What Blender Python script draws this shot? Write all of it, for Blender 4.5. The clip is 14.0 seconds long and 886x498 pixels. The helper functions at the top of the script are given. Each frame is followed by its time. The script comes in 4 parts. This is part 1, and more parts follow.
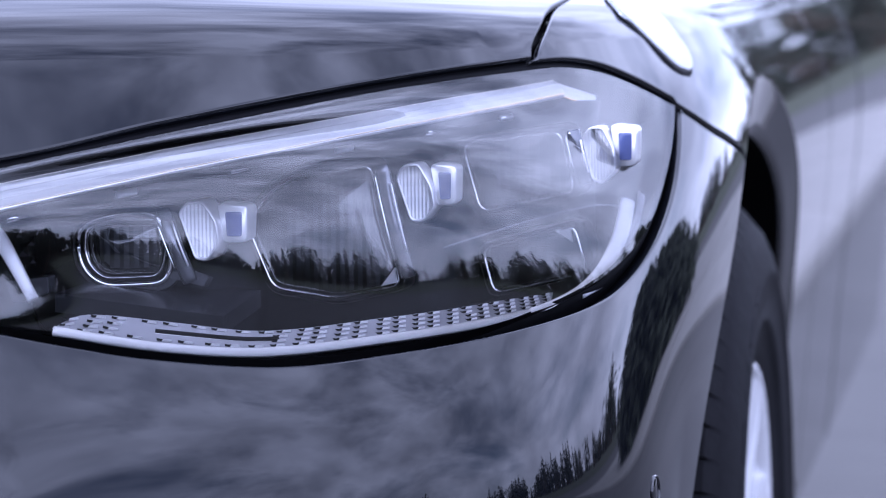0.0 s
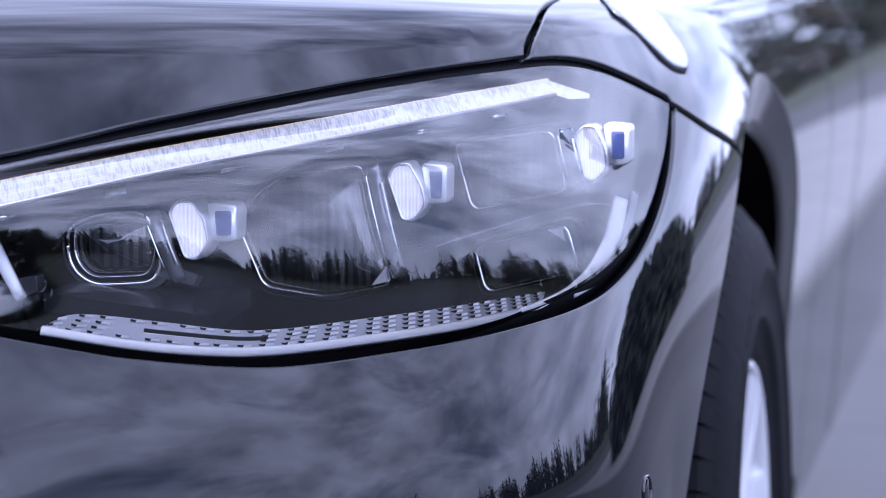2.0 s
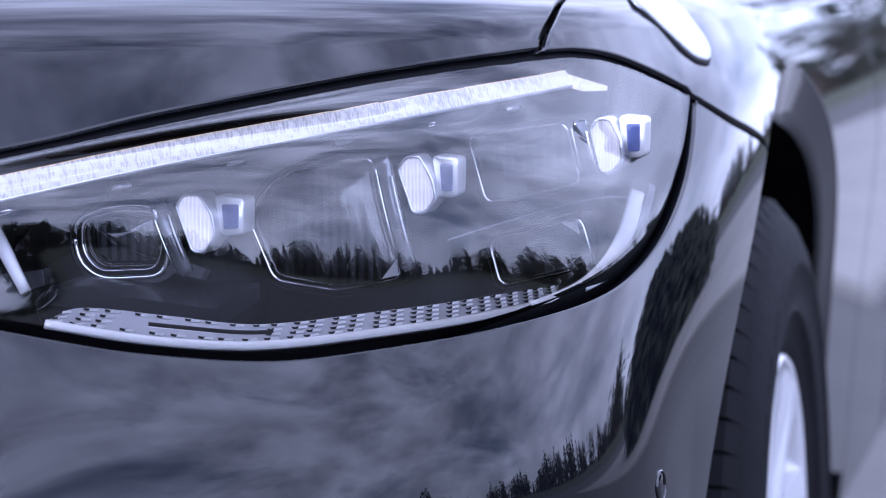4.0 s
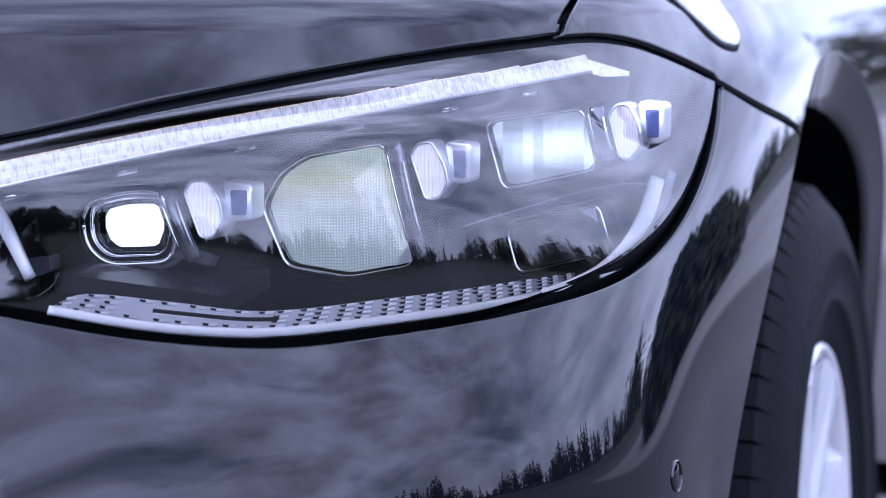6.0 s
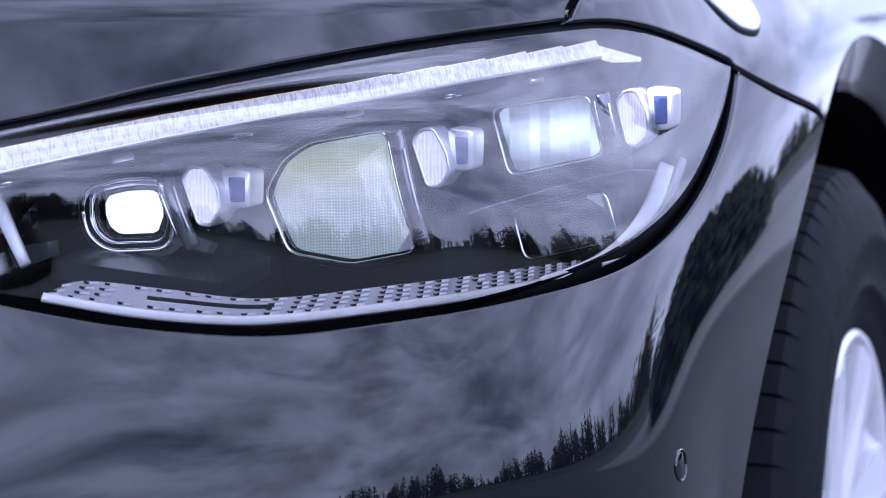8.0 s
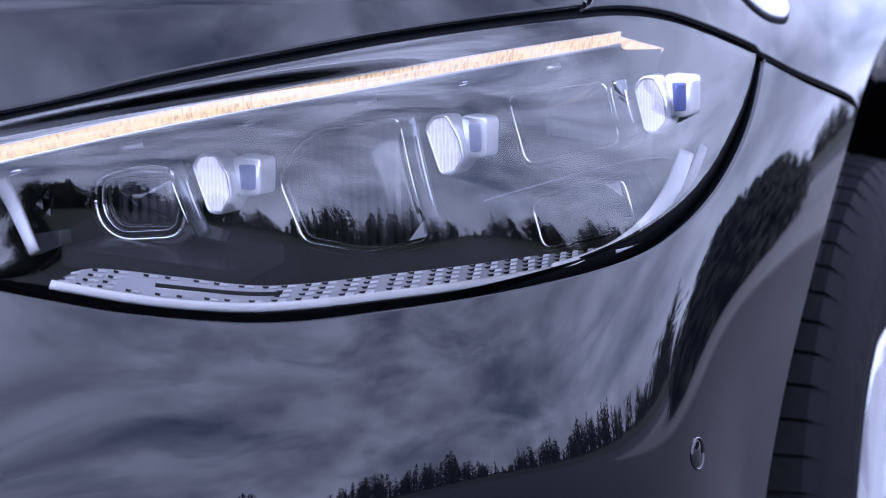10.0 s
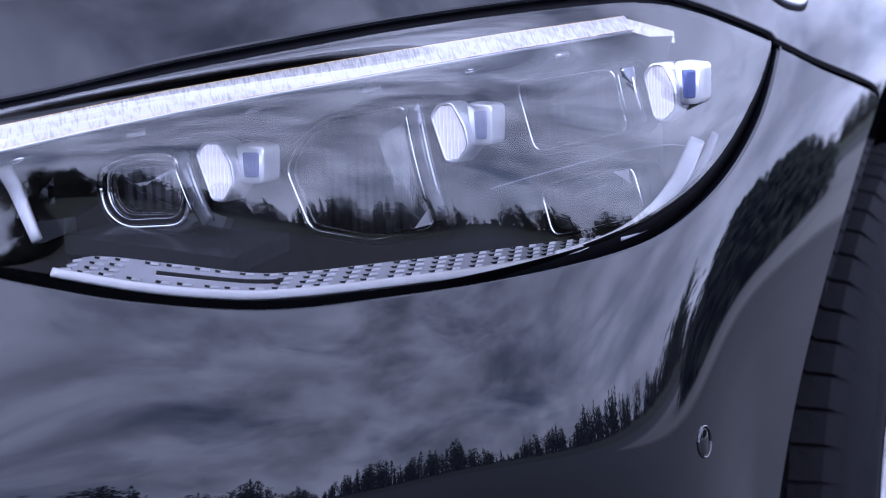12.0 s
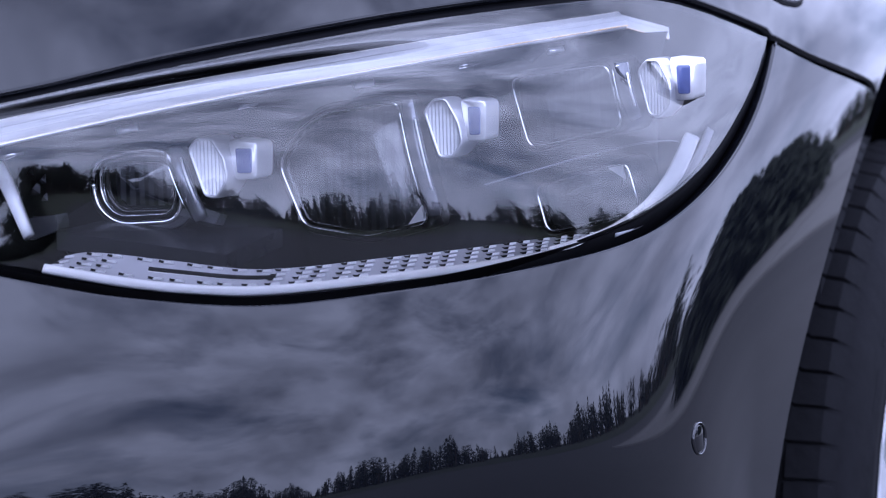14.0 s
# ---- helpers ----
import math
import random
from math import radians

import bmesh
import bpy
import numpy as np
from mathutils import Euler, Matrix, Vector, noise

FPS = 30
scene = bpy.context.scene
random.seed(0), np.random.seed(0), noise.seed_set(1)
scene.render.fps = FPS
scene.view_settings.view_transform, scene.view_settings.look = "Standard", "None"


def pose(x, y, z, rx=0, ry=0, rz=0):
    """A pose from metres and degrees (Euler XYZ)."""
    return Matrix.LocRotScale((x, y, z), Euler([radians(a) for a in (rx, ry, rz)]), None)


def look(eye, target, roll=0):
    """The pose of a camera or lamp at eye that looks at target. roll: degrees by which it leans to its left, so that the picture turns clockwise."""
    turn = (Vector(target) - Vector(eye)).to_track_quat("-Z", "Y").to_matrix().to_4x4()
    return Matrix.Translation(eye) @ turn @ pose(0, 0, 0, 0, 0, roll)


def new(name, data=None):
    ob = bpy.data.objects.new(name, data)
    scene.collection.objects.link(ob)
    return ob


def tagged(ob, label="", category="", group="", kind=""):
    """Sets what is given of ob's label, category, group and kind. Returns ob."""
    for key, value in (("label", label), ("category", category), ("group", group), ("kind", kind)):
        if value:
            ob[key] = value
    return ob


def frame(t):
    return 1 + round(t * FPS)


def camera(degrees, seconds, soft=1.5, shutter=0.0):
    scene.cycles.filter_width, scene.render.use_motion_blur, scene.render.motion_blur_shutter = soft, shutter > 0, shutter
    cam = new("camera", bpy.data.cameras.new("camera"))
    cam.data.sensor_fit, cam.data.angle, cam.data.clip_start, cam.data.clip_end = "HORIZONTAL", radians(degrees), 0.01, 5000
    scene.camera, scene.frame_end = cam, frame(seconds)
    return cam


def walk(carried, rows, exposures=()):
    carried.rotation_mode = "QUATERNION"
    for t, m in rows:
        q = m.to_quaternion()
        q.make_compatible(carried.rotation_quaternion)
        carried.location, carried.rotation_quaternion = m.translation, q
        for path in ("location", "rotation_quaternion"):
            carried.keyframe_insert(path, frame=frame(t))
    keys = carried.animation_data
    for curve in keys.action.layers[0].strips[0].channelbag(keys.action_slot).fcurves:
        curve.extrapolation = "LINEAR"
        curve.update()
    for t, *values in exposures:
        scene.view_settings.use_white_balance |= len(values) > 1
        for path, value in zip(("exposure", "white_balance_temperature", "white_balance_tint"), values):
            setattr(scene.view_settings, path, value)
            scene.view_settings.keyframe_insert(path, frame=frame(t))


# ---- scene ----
cam = camera(16.0, 14.0, soft=0.95)
cam.data.dof.use_dof = True
cam.data.dof.focus_distance = 2.12
cam.data.dof.aperture_fstop = 8.0
PATH = [
    (0, (1.1880, -2.8819, 0.9052), (0.8156, -0.9253, 0.7235), -0.67),
    (0.5, (1.1850, -2.8788, 0.9045), (0.8145, -0.9218, 0.7233), -0.63),
    (1, (1.1865, -2.8773, 0.9022), (0.8163, -0.9200, 0.7229), -0.67),
    (1.5, (1.1929, -2.8763, 0.9082), (0.8205, -0.9199, 0.7234), -0.62),
    (2, (1.2019, -2.8716, 0.9099), (0.8212, -0.9171, 0.7227), -0.63),
    (2.5, (1.2115, -2.8658, 0.9107), (0.8218, -0.9133, 0.7216), -0.61),
    (3, (1.2237, -2.8615, 0.9103), (0.8202, -0.9118, 0.7204), -0.65),
    (5.5, (1.3014, -2.8194, 0.9004), (0.8105, -0.8901, 0.7085), -0.94),
    (6, (1.3147, -2.8117, 0.9031), (0.8086, -0.8868, 0.7069), -0.88),
    (6.5, (1.3343, -2.8052, 0.9009), (0.8093, -0.8853, 0.7049), -0.98),
    (7, (1.3530, -2.7972, 0.9029), (0.8117, -0.8823, 0.7025), -1.01),
    (7.5, (1.3661, -2.7855, 0.9022), (0.8100, -0.8751, 0.6997), -0.98),
    (8, (1.3920, -2.7794, 0.9061), (0.8103, -0.8771, 0.6981), -1.02),
    (10.5, (1.4742, -2.7440, 0.8891), (0.8050, -0.8702, 0.6868), -1.43),
    (11, (1.4913, -2.7374, 0.8879), (0.8070, -0.8692, 0.6845), -1.46),
    (11.5, (1.5085, -2.7327, 0.8848), (0.8058, -0.8711, 0.6824), -1.57),
    (12, (1.5219, -2.7266, 0.8842), (0.8042, -0.8710, 0.6805), -1.64),
    (12.5, (1.5346, -2.7226, 0.8829), (0.8063, -0.8711, 0.6792), -1.69),
    (13, (1.5275, -2.7202, 0.8838), (0.8057, -0.8664, 0.6780), -1.65),
    (13.5, (1.5302, -2.7206, 0.8833), (0.8070, -0.8673, 0.6777), -1.65),
    (14, (1.5262, -2.7183, 0.8785), (0.8059, -0.8634, 0.6770), -1.69),
]

walk(cam, [(t, look(e, g, r)) for t, e, g, r in PATH],
     exposures=[(0.0, 0.06, 4980, 27), (14.0, 0.08, 4980, 27)])

# ---- sky and sun ----
SUN_ELEV, SUN_ROT = radians(46), radians(-118)


def make_world():
    world = bpy.data.worlds.new("sky")
    scene.world = world
    world.use_nodes = True
    nt = world.node_tree
    nt.nodes.clear()
    out = nt.nodes.new("ShaderNodeOutputWorld")
    bg = nt.nodes.new("ShaderNodeBackground")
    d = Vector((math.sin(SUN_ROT) * math.cos(SUN_ELEV), math.cos(SUN_ROT) * math.cos(SUN_ELEV), math.sin(SUN_ELEV)))
    sky = nt.nodes.new("ShaderNodeTexSky")
    sky.sky_type, sky.sun_disc = "NISHITA", False
    sky.sun_elevation, sky.sun_rotation = SUN_ELEV, SUN_ROT
    co = nt.nodes.new("ShaderNodeTexCoord")
    mp = nt.nodes.new("ShaderNodeMapping")
    mp.inputs["Scale"].default_value = (1.0, 1.0, 1.7)
    mp.inputs["Location"].default_value = (3.7, 1.9, 0.4)
    big = nt.nodes.new("ShaderNodeTexNoise")
    big.inputs["Scale"].default_value, big.inputs["Detail"].default_value = 2.4, 9.0
    big.inputs["Roughness"].default_value, big.inputs["Distortion"].default_value = 0.58, 0.45
    ramp = nt.nodes.new("ShaderNodeValToRGB")
    ramp.color_ramp.elements[0].position, ramp.color_ramp.elements[1].position = 0.24, 0.54
    mix = nt.nodes.new("ShaderNodeMix")
    mix.data_type = "RGBA"
    tone = nt.nodes.new("ShaderNodeTexNoise")
    tone.inputs["Scale"].default_value, tone.inputs["Detail"].default_value = 3.3, 6.0
    cl = nt.nodes.new("ShaderNodeValToRGB")
    cl.color_ramp.elements[0].position, cl.color_ramp.elements[0].color = 0.35, (12.5, 12.5, 13.2, 1)
    cl.color_ramp.elements[1].position, cl.color_ramp.elements[1].color = 0.66, (27.5, 27.3, 28.2, 1)
    ln = nt.links.new
    ln(co.outputs["Generated"], mp.inputs["Vector"])
    ln(mp.outputs["Vector"], big.inputs["Vector"])
    ln(mp.outputs["Vector"], tone.inputs["Vector"])
    ln(big.outputs["Fac"], ramp.inputs["Fac"])
    ln(tone.outputs["Fac"], cl.inputs["Fac"])
    ln(ramp.outputs["Color"], mix.inputs["Factor"])
    ln(sky.outputs["Color"], mix.inputs[6])
    ln(cl.outputs["Color"], mix.inputs[7])
    ln(mix.outputs[2], bg.inputs["Color"])
    bg.inputs["Strength"].default_value = 0.135
    ln(bg.outputs["Background"], out.inputs["Surface"])
    lamp = bpy.data.lights.new("sun", "SUN")
    lamp.energy, lamp.angle, lamp.color = 1.5, radians(12), (1.0, 0.96, 0.9)
    sun = new("sun", lamp)
    sun.matrix_world = look((d * 30)[:], (0, 0, 0))


make_world()


# ---- materials ----
def material(name, color, rough=0.5, metal=0.0, coat=0.0, grain=0.0, scale=40.0, bump=0.0, spec=0.5, tint=None):
    m = bpy.data.materials.new(name)
    m.use_nodes = True
    nt = m.node_tree
    p = nt.nodes["Principled BSDF"]
    p.inputs["Base Color"].default_value = (*color, 1)
    p.inputs["Roughness"].default_value, p.inputs["Metallic"].default_value = rough, metal
    p.inputs["Coat Weight"].default_value, p.inputs["Coat Roughness"].default_value = coat, 0.015
    p.inputs["Specular IOR Level"].default_value = spec
    if grain or bump:
        co = nt.nodes.new("ShaderNodeTexCoord")
        small = nt.nodes.new("ShaderNodeTexNoise")
        small.inputs["Scale"].default_value, small.inputs["Detail"].default_value = scale, 8
        large = nt.nodes.new("ShaderNodeTexNoise")
        large.inputs["Scale"].default_value, large.inputs["Detail"].default_value = scale / 9, 4
        add = nt.nodes.new("ShaderNodeMath")
        add.operation = "ADD"
        half = nt.nodes.new("ShaderNodeMapRange")
        half.inputs["From Min"].default_value, half.inputs["From Max"].default_value = 0.6, 1.4
        mix = nt.nodes.new("ShaderNodeMix")
        mix.data_type = "RGBA"
        mix.inputs[6].default_value = (*[c * (1 - grain) for c in color], 1)
        mix.inputs[7].default_value = (*[min(1, c * (1 + grain)) for c in (tint or color)], 1)
        ln = nt.links.new
        ln(co.outputs["Object"], small.inputs["Vector"])
        ln(co.outputs["Object"], large.inputs["Vector"])
        ln(small.outputs["Fac"], add.inputs[0])
        ln(large.outputs["Fac"], add.inputs[1])
        ln(add.outputs[0], half.inputs["Value"])
        ln(half.outputs[0], mix.inputs["Factor"])
        ln(mix.outputs[2], p.inputs["Base Color"])
        if bump:
            b = nt.nodes.new("ShaderNodeBump")
            b.inputs["Strength"].default_value, b.inputs["Distance"].default_value = bump, 0.3 / scale
            ln(small.outputs["Fac"], b.inputs["Height"])
            ln(b.outputs["Normal"], p.inputs["Normal"])
    return m


def paint_material():
    """Dark metallic car paint under a clear coat, with fine flakes and faint dust."""
    m = material("car_paint", (0.020, 0.023, 0.034), rough=0.40, coat=1.0, spec=0.0)
    nt = m.node_tree
    p = nt.nodes["Principled BSDF"]
    co = nt.nodes.new("ShaderNodeTexCoord")
    fl = nt.nodes.new("ShaderNodeTexVoronoi")
    fl.inputs["Scale"].default_value = 2600
    mix = nt.nodes.new("ShaderNodeMix")
    mix.data_type = "RGBA"
    mix.inputs[6].default_value, mix.inputs[7].default_value = (0.0012, 0.0015, 0.0024, 1), (0.004, 0.0046, 0.007, 1)
    dust = nt.nodes.new("ShaderNodeTexNoise")
    dust.inputs["Scale"].default_value, dust.inputs["Detail"].default_value = 5.0, 10
    mr = nt.nodes.new("ShaderNodeMapRange")
    mr.inputs["From Min"].default_value, mr.inputs["From Max"].default_value = 0.4, 0.8
    mr.inputs["To Min"].default_value, mr.inputs["To Max"].default_value = 0.003, 0.012
    ln = nt.links.new
    ln(co.outputs["Object"], fl.inputs["Vector"])
    ln(co.outputs["Object"], dust.inputs["Vector"])
    ln(fl.outputs["Color"], mix.inputs["Factor"])
    ln(mix.outputs[2], p.inputs["Base Color"])
    ln(dust.outputs["Fac"], mr.inputs["Value"])
    ln(mr.outputs[0], p.inputs["Coat Roughness"])
    return m


def clear_material(name, tint=(1, 1, 1), ior=1.5, rough=0.0):
    """Thin clear plastic: lets light through and mirrors by its angle."""
    m = bpy.data.materials.new(name)
    m.use_nodes = True
    nt = m.node_tree
    nt.nodes.clear()
    out = nt.nodes.new("ShaderNodeOutputMaterial")
    tr = nt.nodes.new("ShaderNodeBsdfTransparent")
    tr.inputs["Color"].default_value = (*tint, 1)
    gl = nt.nodes.new("ShaderNodeBsdfGlossy")
    gl.inputs["Roughness"].default_value = rough
    fr = nt.nodes.new("ShaderNodeFresnel")
    fr.inputs["IOR"].default_value = ior
    mx = nt.nodes.new("ShaderNodeMixShader")
    ln = nt.links.new
    ln(fr.outputs[0], mx.inputs[0])
    ln(tr.outputs[0], mx.inputs[1])
    ln(gl.outputs[0], mx.inputs[2])
    ln(mx.outputs[0], out.inputs["Surface"])
    return m


def glow_material(name, color, strength, wave=0.0, low=0.5, dots=False):
    """A lit element: bright cells between darker joints."""
    m = bpy.data.materials.new(name)
    m.use_nodes = True
    nt = m.node_tree
    p = nt.nodes["Principled BSDF"]
    p.inputs["Base Color"].default_value = (0.34, 0.34, 0.36, 1)
    p.inputs["Emission Color"].default_value = (*color, 1)
    p.inputs["Emission Strength"].default_value = strength
    if wave:
        co = nt.nodes.new("ShaderNodeTexCoord")
        w = nt.nodes.new("ShaderNodeTexNoise" if dots else "ShaderNodeTexWave")
        w.inputs["Scale"].default_value = 1.0 if dots else wave
        mr = nt.nodes.new("ShaderNodeMapRange")
        mr.inputs["To Min"].default_value, mr.inputs["To Max"].default_value = strength * low, strength
        ln = nt.links.new
        if dots:
            # fine ticks across the guide
            mp = nt.nodes.new("ShaderNodeMapping")
            mp.inputs["Scale"].default_value = (wave * 0.5, wave * 0.5, wave * 2.4)
            mr.inputs["From Min"].default_value, mr.inputs["From Max"].default_value = 0.36, 0.58
            ln(co.outputs["Object"], mp.inputs["Vector"])
            ln(mp.outputs["Vector"], w.inputs["Vector"])
        else:
            ln(co.outputs["Object"], w.inputs["Vector"])
        ln(w.outputs["Fac"], mr.inputs["Value"])
        ln(mr.outputs[0], p.inputs["Emission Strength"])
    return m


def beam_material():
    """The main beam's matrix: a fine grid of cells, yellowish towards the top and whiter in the middle."""
    m = glow_material("lit_main_beam", (0.9, 1.0, 0.8), 0.5)
    nt = m.node_tree
    p = nt.nodes["Principled BSDF"]
    co = nt.nodes.new("ShaderNodeTexCoord")
    sep = nt.nodes.new("ShaderNodeSeparateXYZ")
    grad = nt.nodes.new("ShaderNodeValToRGB")
    e = grad.color_ramp.elements
    e[0].position, e[0].color = 0.12, (0.84, 0.93, 0.78, 1)
    e[1].position, e[1].color = 0.93, (0.80, 0.90, 0.50, 1)
    k = e.new(0.55)
    k.color = (0.98, 1.0, 0.72, 1)
    k = e.new(0.78)
    k.color = (0.95, 0.98, 0.42, 1)
    mr = nt.nodes.new("ShaderNodeMapRange")
    mr.inputs["From Min"].default_value, mr.inputs["From Max"].default_value = -0.040, 0.042
    a, b = nt.nodes.new("ShaderNodeTexWave"), nt.nodes.new("ShaderNodeTexWave")
    a.bands_direction, b.bands_direction = "X", "Z"
    for w in (a, b):
        w.inputs["Scale"].default_value, w.inputs["Distortion"].default_value = 150, 0.6
    patch = nt.nodes.new("ShaderNodeTexNoise")
    patch.inputs["Scale"].default_value = 45
    mul, mul2 = nt.nodes.new("ShaderNodeMath"), nt.nodes.new("ShaderNodeMath")
    mul.operation = mul2.operation = "MULTIPLY"
    lift = nt.nodes.new("ShaderNodeMapRange")
    lift.inputs["From Max"].default_value = 0.6
    lift.inputs["To Min"].default_value, lift.inputs["To Max"].default_value = 0.26, 0.85
    ln = nt.links.new
    ln(co.outputs["Object"], sep.inputs[0])
    ln(sep.outputs["Z"], mr.inputs["Value"])
    ln(mr.outputs[0], grad.inputs["Fac"])
    ln(grad.outputs["Color"], p.inputs["Emission Color"])
    for w in (a, b):
        ln(co.outputs["Object"], w.inputs["Vector"])
    ln(co.outputs["Object"], patch.inputs["Vector"])
    ln(a.outputs["Fac"], mul.inputs[0])
    ln(b.outputs["Fac"], mul.inputs[1])
    ln(mul.outputs[0], mul2.inputs[0])
    ln(patch.outputs["Fac"], mul2.inputs[1])
    ln(mul2.outputs[0], lift.inputs["Value"])
    ln(lift.outputs[0], p.inputs["Emission Strength"])
    return m


def side_material():
    """Lit pillars, each of its own strength, brightest across the middle."""
    m = glow_material("lit_side_beam", (0.93, 1.0, 0.92), 0.8)
    nt = m.node_tree
    p = nt.nodes["Principled BSDF"]
    co, sep = nt.nodes.new("ShaderNodeTexCoord"), nt.nodes.new("ShaderNodeSeparateXYZ")
    far = nt.nodes.new("ShaderNodeMath")
    far.operation = "ABSOLUTE"
    mid = nt.nodes.new("ShaderNodeMapRange")
    mid.interpolation_type = "SMOOTHSTEP"
    mid.inputs["From Min"].default_value, mid.inputs["From Max"].default_value = 0.020, 0.001
    mid.inputs["To Min"].default_value, mid.inputs["To Max"].default_value = 0.16, 1.05
    own, spread, mul = nt.nodes.new("ShaderNodeObjectInfo"), nt.nodes.new("ShaderNodeMapRange"), nt.nodes.new("ShaderNodeMath")
    spread.inputs["To Min"].default_value, spread.inputs["To Max"].default_value = 0.55, 1.25
    mul.operation = "MULTIPLY"
    ln = nt.links.new
    ln(co.outputs["Object"], sep.inputs[0])
    ln(sep.outputs["Z"], far.inputs[0])
    ln(far.outputs[0], mid.inputs["Value"])
    ln(own.outputs["Random"], spread.inputs["Value"])
    ln(mid.outputs[0], mul.inputs[0])
    ln(spread.outputs[0], mul.inputs[1])
    ln(mul.outputs[0], p.inputs["Emission Strength"])
    return m


PAINT = paint_material()
BLACK = material("black_rubber_seal", (0.004, 0.004, 0.005), rough=0.6, grain=0.3, scale=60, spec=0.04)
GLOSS_BLACK = material("gloss_black_trim", (0.006, 0.006, 0.008), rough=0.12, coat=0.6)
HOUSING = material("dark_lamp_housing", (0.005, 0.005, 0.0065), rough=0.40, grain=0.3, scale=30, spec=0.04)
BEZEL = material("grey_lamp_bezel", (0.012, 0.0125, 0.015), rough=0.26, grain=0.2, scale=50, spec=0.12)
SILVER = material("satin_silver", (0.84, 0.84, 0.86), rough=0.30, metal=0.65, grain=0.08, scale=80)
STRIP = material("brushed_strip", (0.42, 0.42, 0.46), rough=0.36, metal=0.3, grain=0.1, scale=90)
CHROME = material("bright_chrome", (0.82, 0.82, 0.85), rough=0.06, metal=1.0)
WHITE = material("white_light_guide", (0.88, 0.88, 0.90), rough=0.2, coat=0.5, grain=0.05, scale=120)
LENS = clear_material("clear_lens", (0.93, 0.94, 0.97), 1.95, 0.01)
GLASS = clear_material("lamp_cover_glass", (0.97, 0.975, 0.985), 1.84)
BLUE = material("blue_sensor_window", (0.095, 0.115, 0.27), rough=0.1, coat=0.8, grain=0.2, scale=60)
TYRE = material("tyre_rubber", (0.008, 0.008, 0.0095), rough=0.7, grain=0.35, scale=70, bump=0.25, spec=0.07)
ALLOY = material("silver_alloy", (0.82, 0.82, 0.84), rough=0.25, metal=0.35, coat=0.5, grain=0.06, scale=40)
LINER = material("wheelhouse_liner", (0.004, 0.004, 0.005), rough=0.95, grain=0.4, scale=25, spec=0.05)
COVER_METAL = material("satin_grey_cover", (0.36, 0.365, 0.39), rough=0.22, metal=0.85, grain=0.08, scale=40)
FIN = material("grey_satin_fin", (0.17, 0.175, 0.195), rough=0.18, metal=0.7, grain=0.1, scale=60)
REFLECTOR = material("dark_reflector", (0.075, 0.078, 0.088), rough=0.32, metal=0.9)
GLOW_BAR = glow_material("lit_white_guide", (1.0, 0.94, 0.90), 0.72, 300.0, 0.45, True)
GLOW_AMBER = glow_material("lit_amber_guide", (1.0, 0.64, 0.20), 1.25, 300.0, 0.45, True)
GLOW_BLOCK = glow_material("lit_white_block", (1.0, 0.92, 0.88), 0.66, 330.0, 0.6)
GLOW_MAIN = beam_material()
GLOW_SIDE = side_material()
GLOW_SMALL = glow_material("lit_small_beam", (0.97, 1.0, 0.93), 1.6)
GROUND = material("worn_asphalt", (0.056, 0.053, 0.049), rough=0.85, grain=0.22, scale=1.6, bump=0.1)
CONCRETE = material("pale_concrete", (0.22, 0.21, 0.195), rough=0.85, grain=0.18, scale=3.0, bump=0.15)
NEEDLES = material("spruce_foliage", (0.026, 0.032, 0.018), rough=0.85, grain=0.5, scale=3.0)
BARK = material("bark", (0.10, 0.075, 0.055), rough=0.9, grain=0.4, scale=8.0, bump=0.4)
GRASS = material("meadow_grass", (0.040, 0.046, 0.020), rough=0.9, grain=0.5, scale=2.0, bump=0.3)


# ---- building helpers ----
def part(name, bm, mat, parent=None, label="", smooth=True):
    me = bpy.data.meshes.new(name)
    bm.to_mesh(me)
    bm.free()
    me.materials.append(mat)
    if smooth:
        me.polygons.foreach_set("use_smooth", [True] * len(me.polygons))
    ob = new(name, me)
    if parent:
        ob.parent = parent
    return tagged(ob, label)


def mesh_of(verts, faces):
    bm = bmesh.new()
    vs = [bm.verts.new(v) for v in verts]
    for f in faces:
        try:
            bm.faces.new([vs[i] for i in f])
        except ValueError:
            pass
    bmesh.ops.recalc_face_normals(bm, faces=bm.faces[:])
    return bm


def spline(points, step):
    """A smooth open curve through the points, in even short steps."""
    p = [np.array(q, float) for q in points]
    p = [2 * p[0] - p[1]] + p + [2 * p[-1] - p[-2]]
    out = []
    for i in range(1, len(p) - 2):
        a, b, c, d = p[i - 1 : i + 3]
        n = max(2, int(np.linalg.norm(c - b) / step))
        for k in range(n):
            t = k / n
            out.append(0.5 * (2 * b + (c - a) * t + (2 * a - 5 * b + 4 * c - d) * t * t + (3 * b - a - 3 * c + d) * t**3))
    return out + [p[-2]]


def line(a, b, step):
    a, b = np.array(a, float), np.array(b, float)
    n = max(1, int(np.linalg.norm(b - a) / step))
    return [a + (b - a) * k / n for k in range(n + 1)]


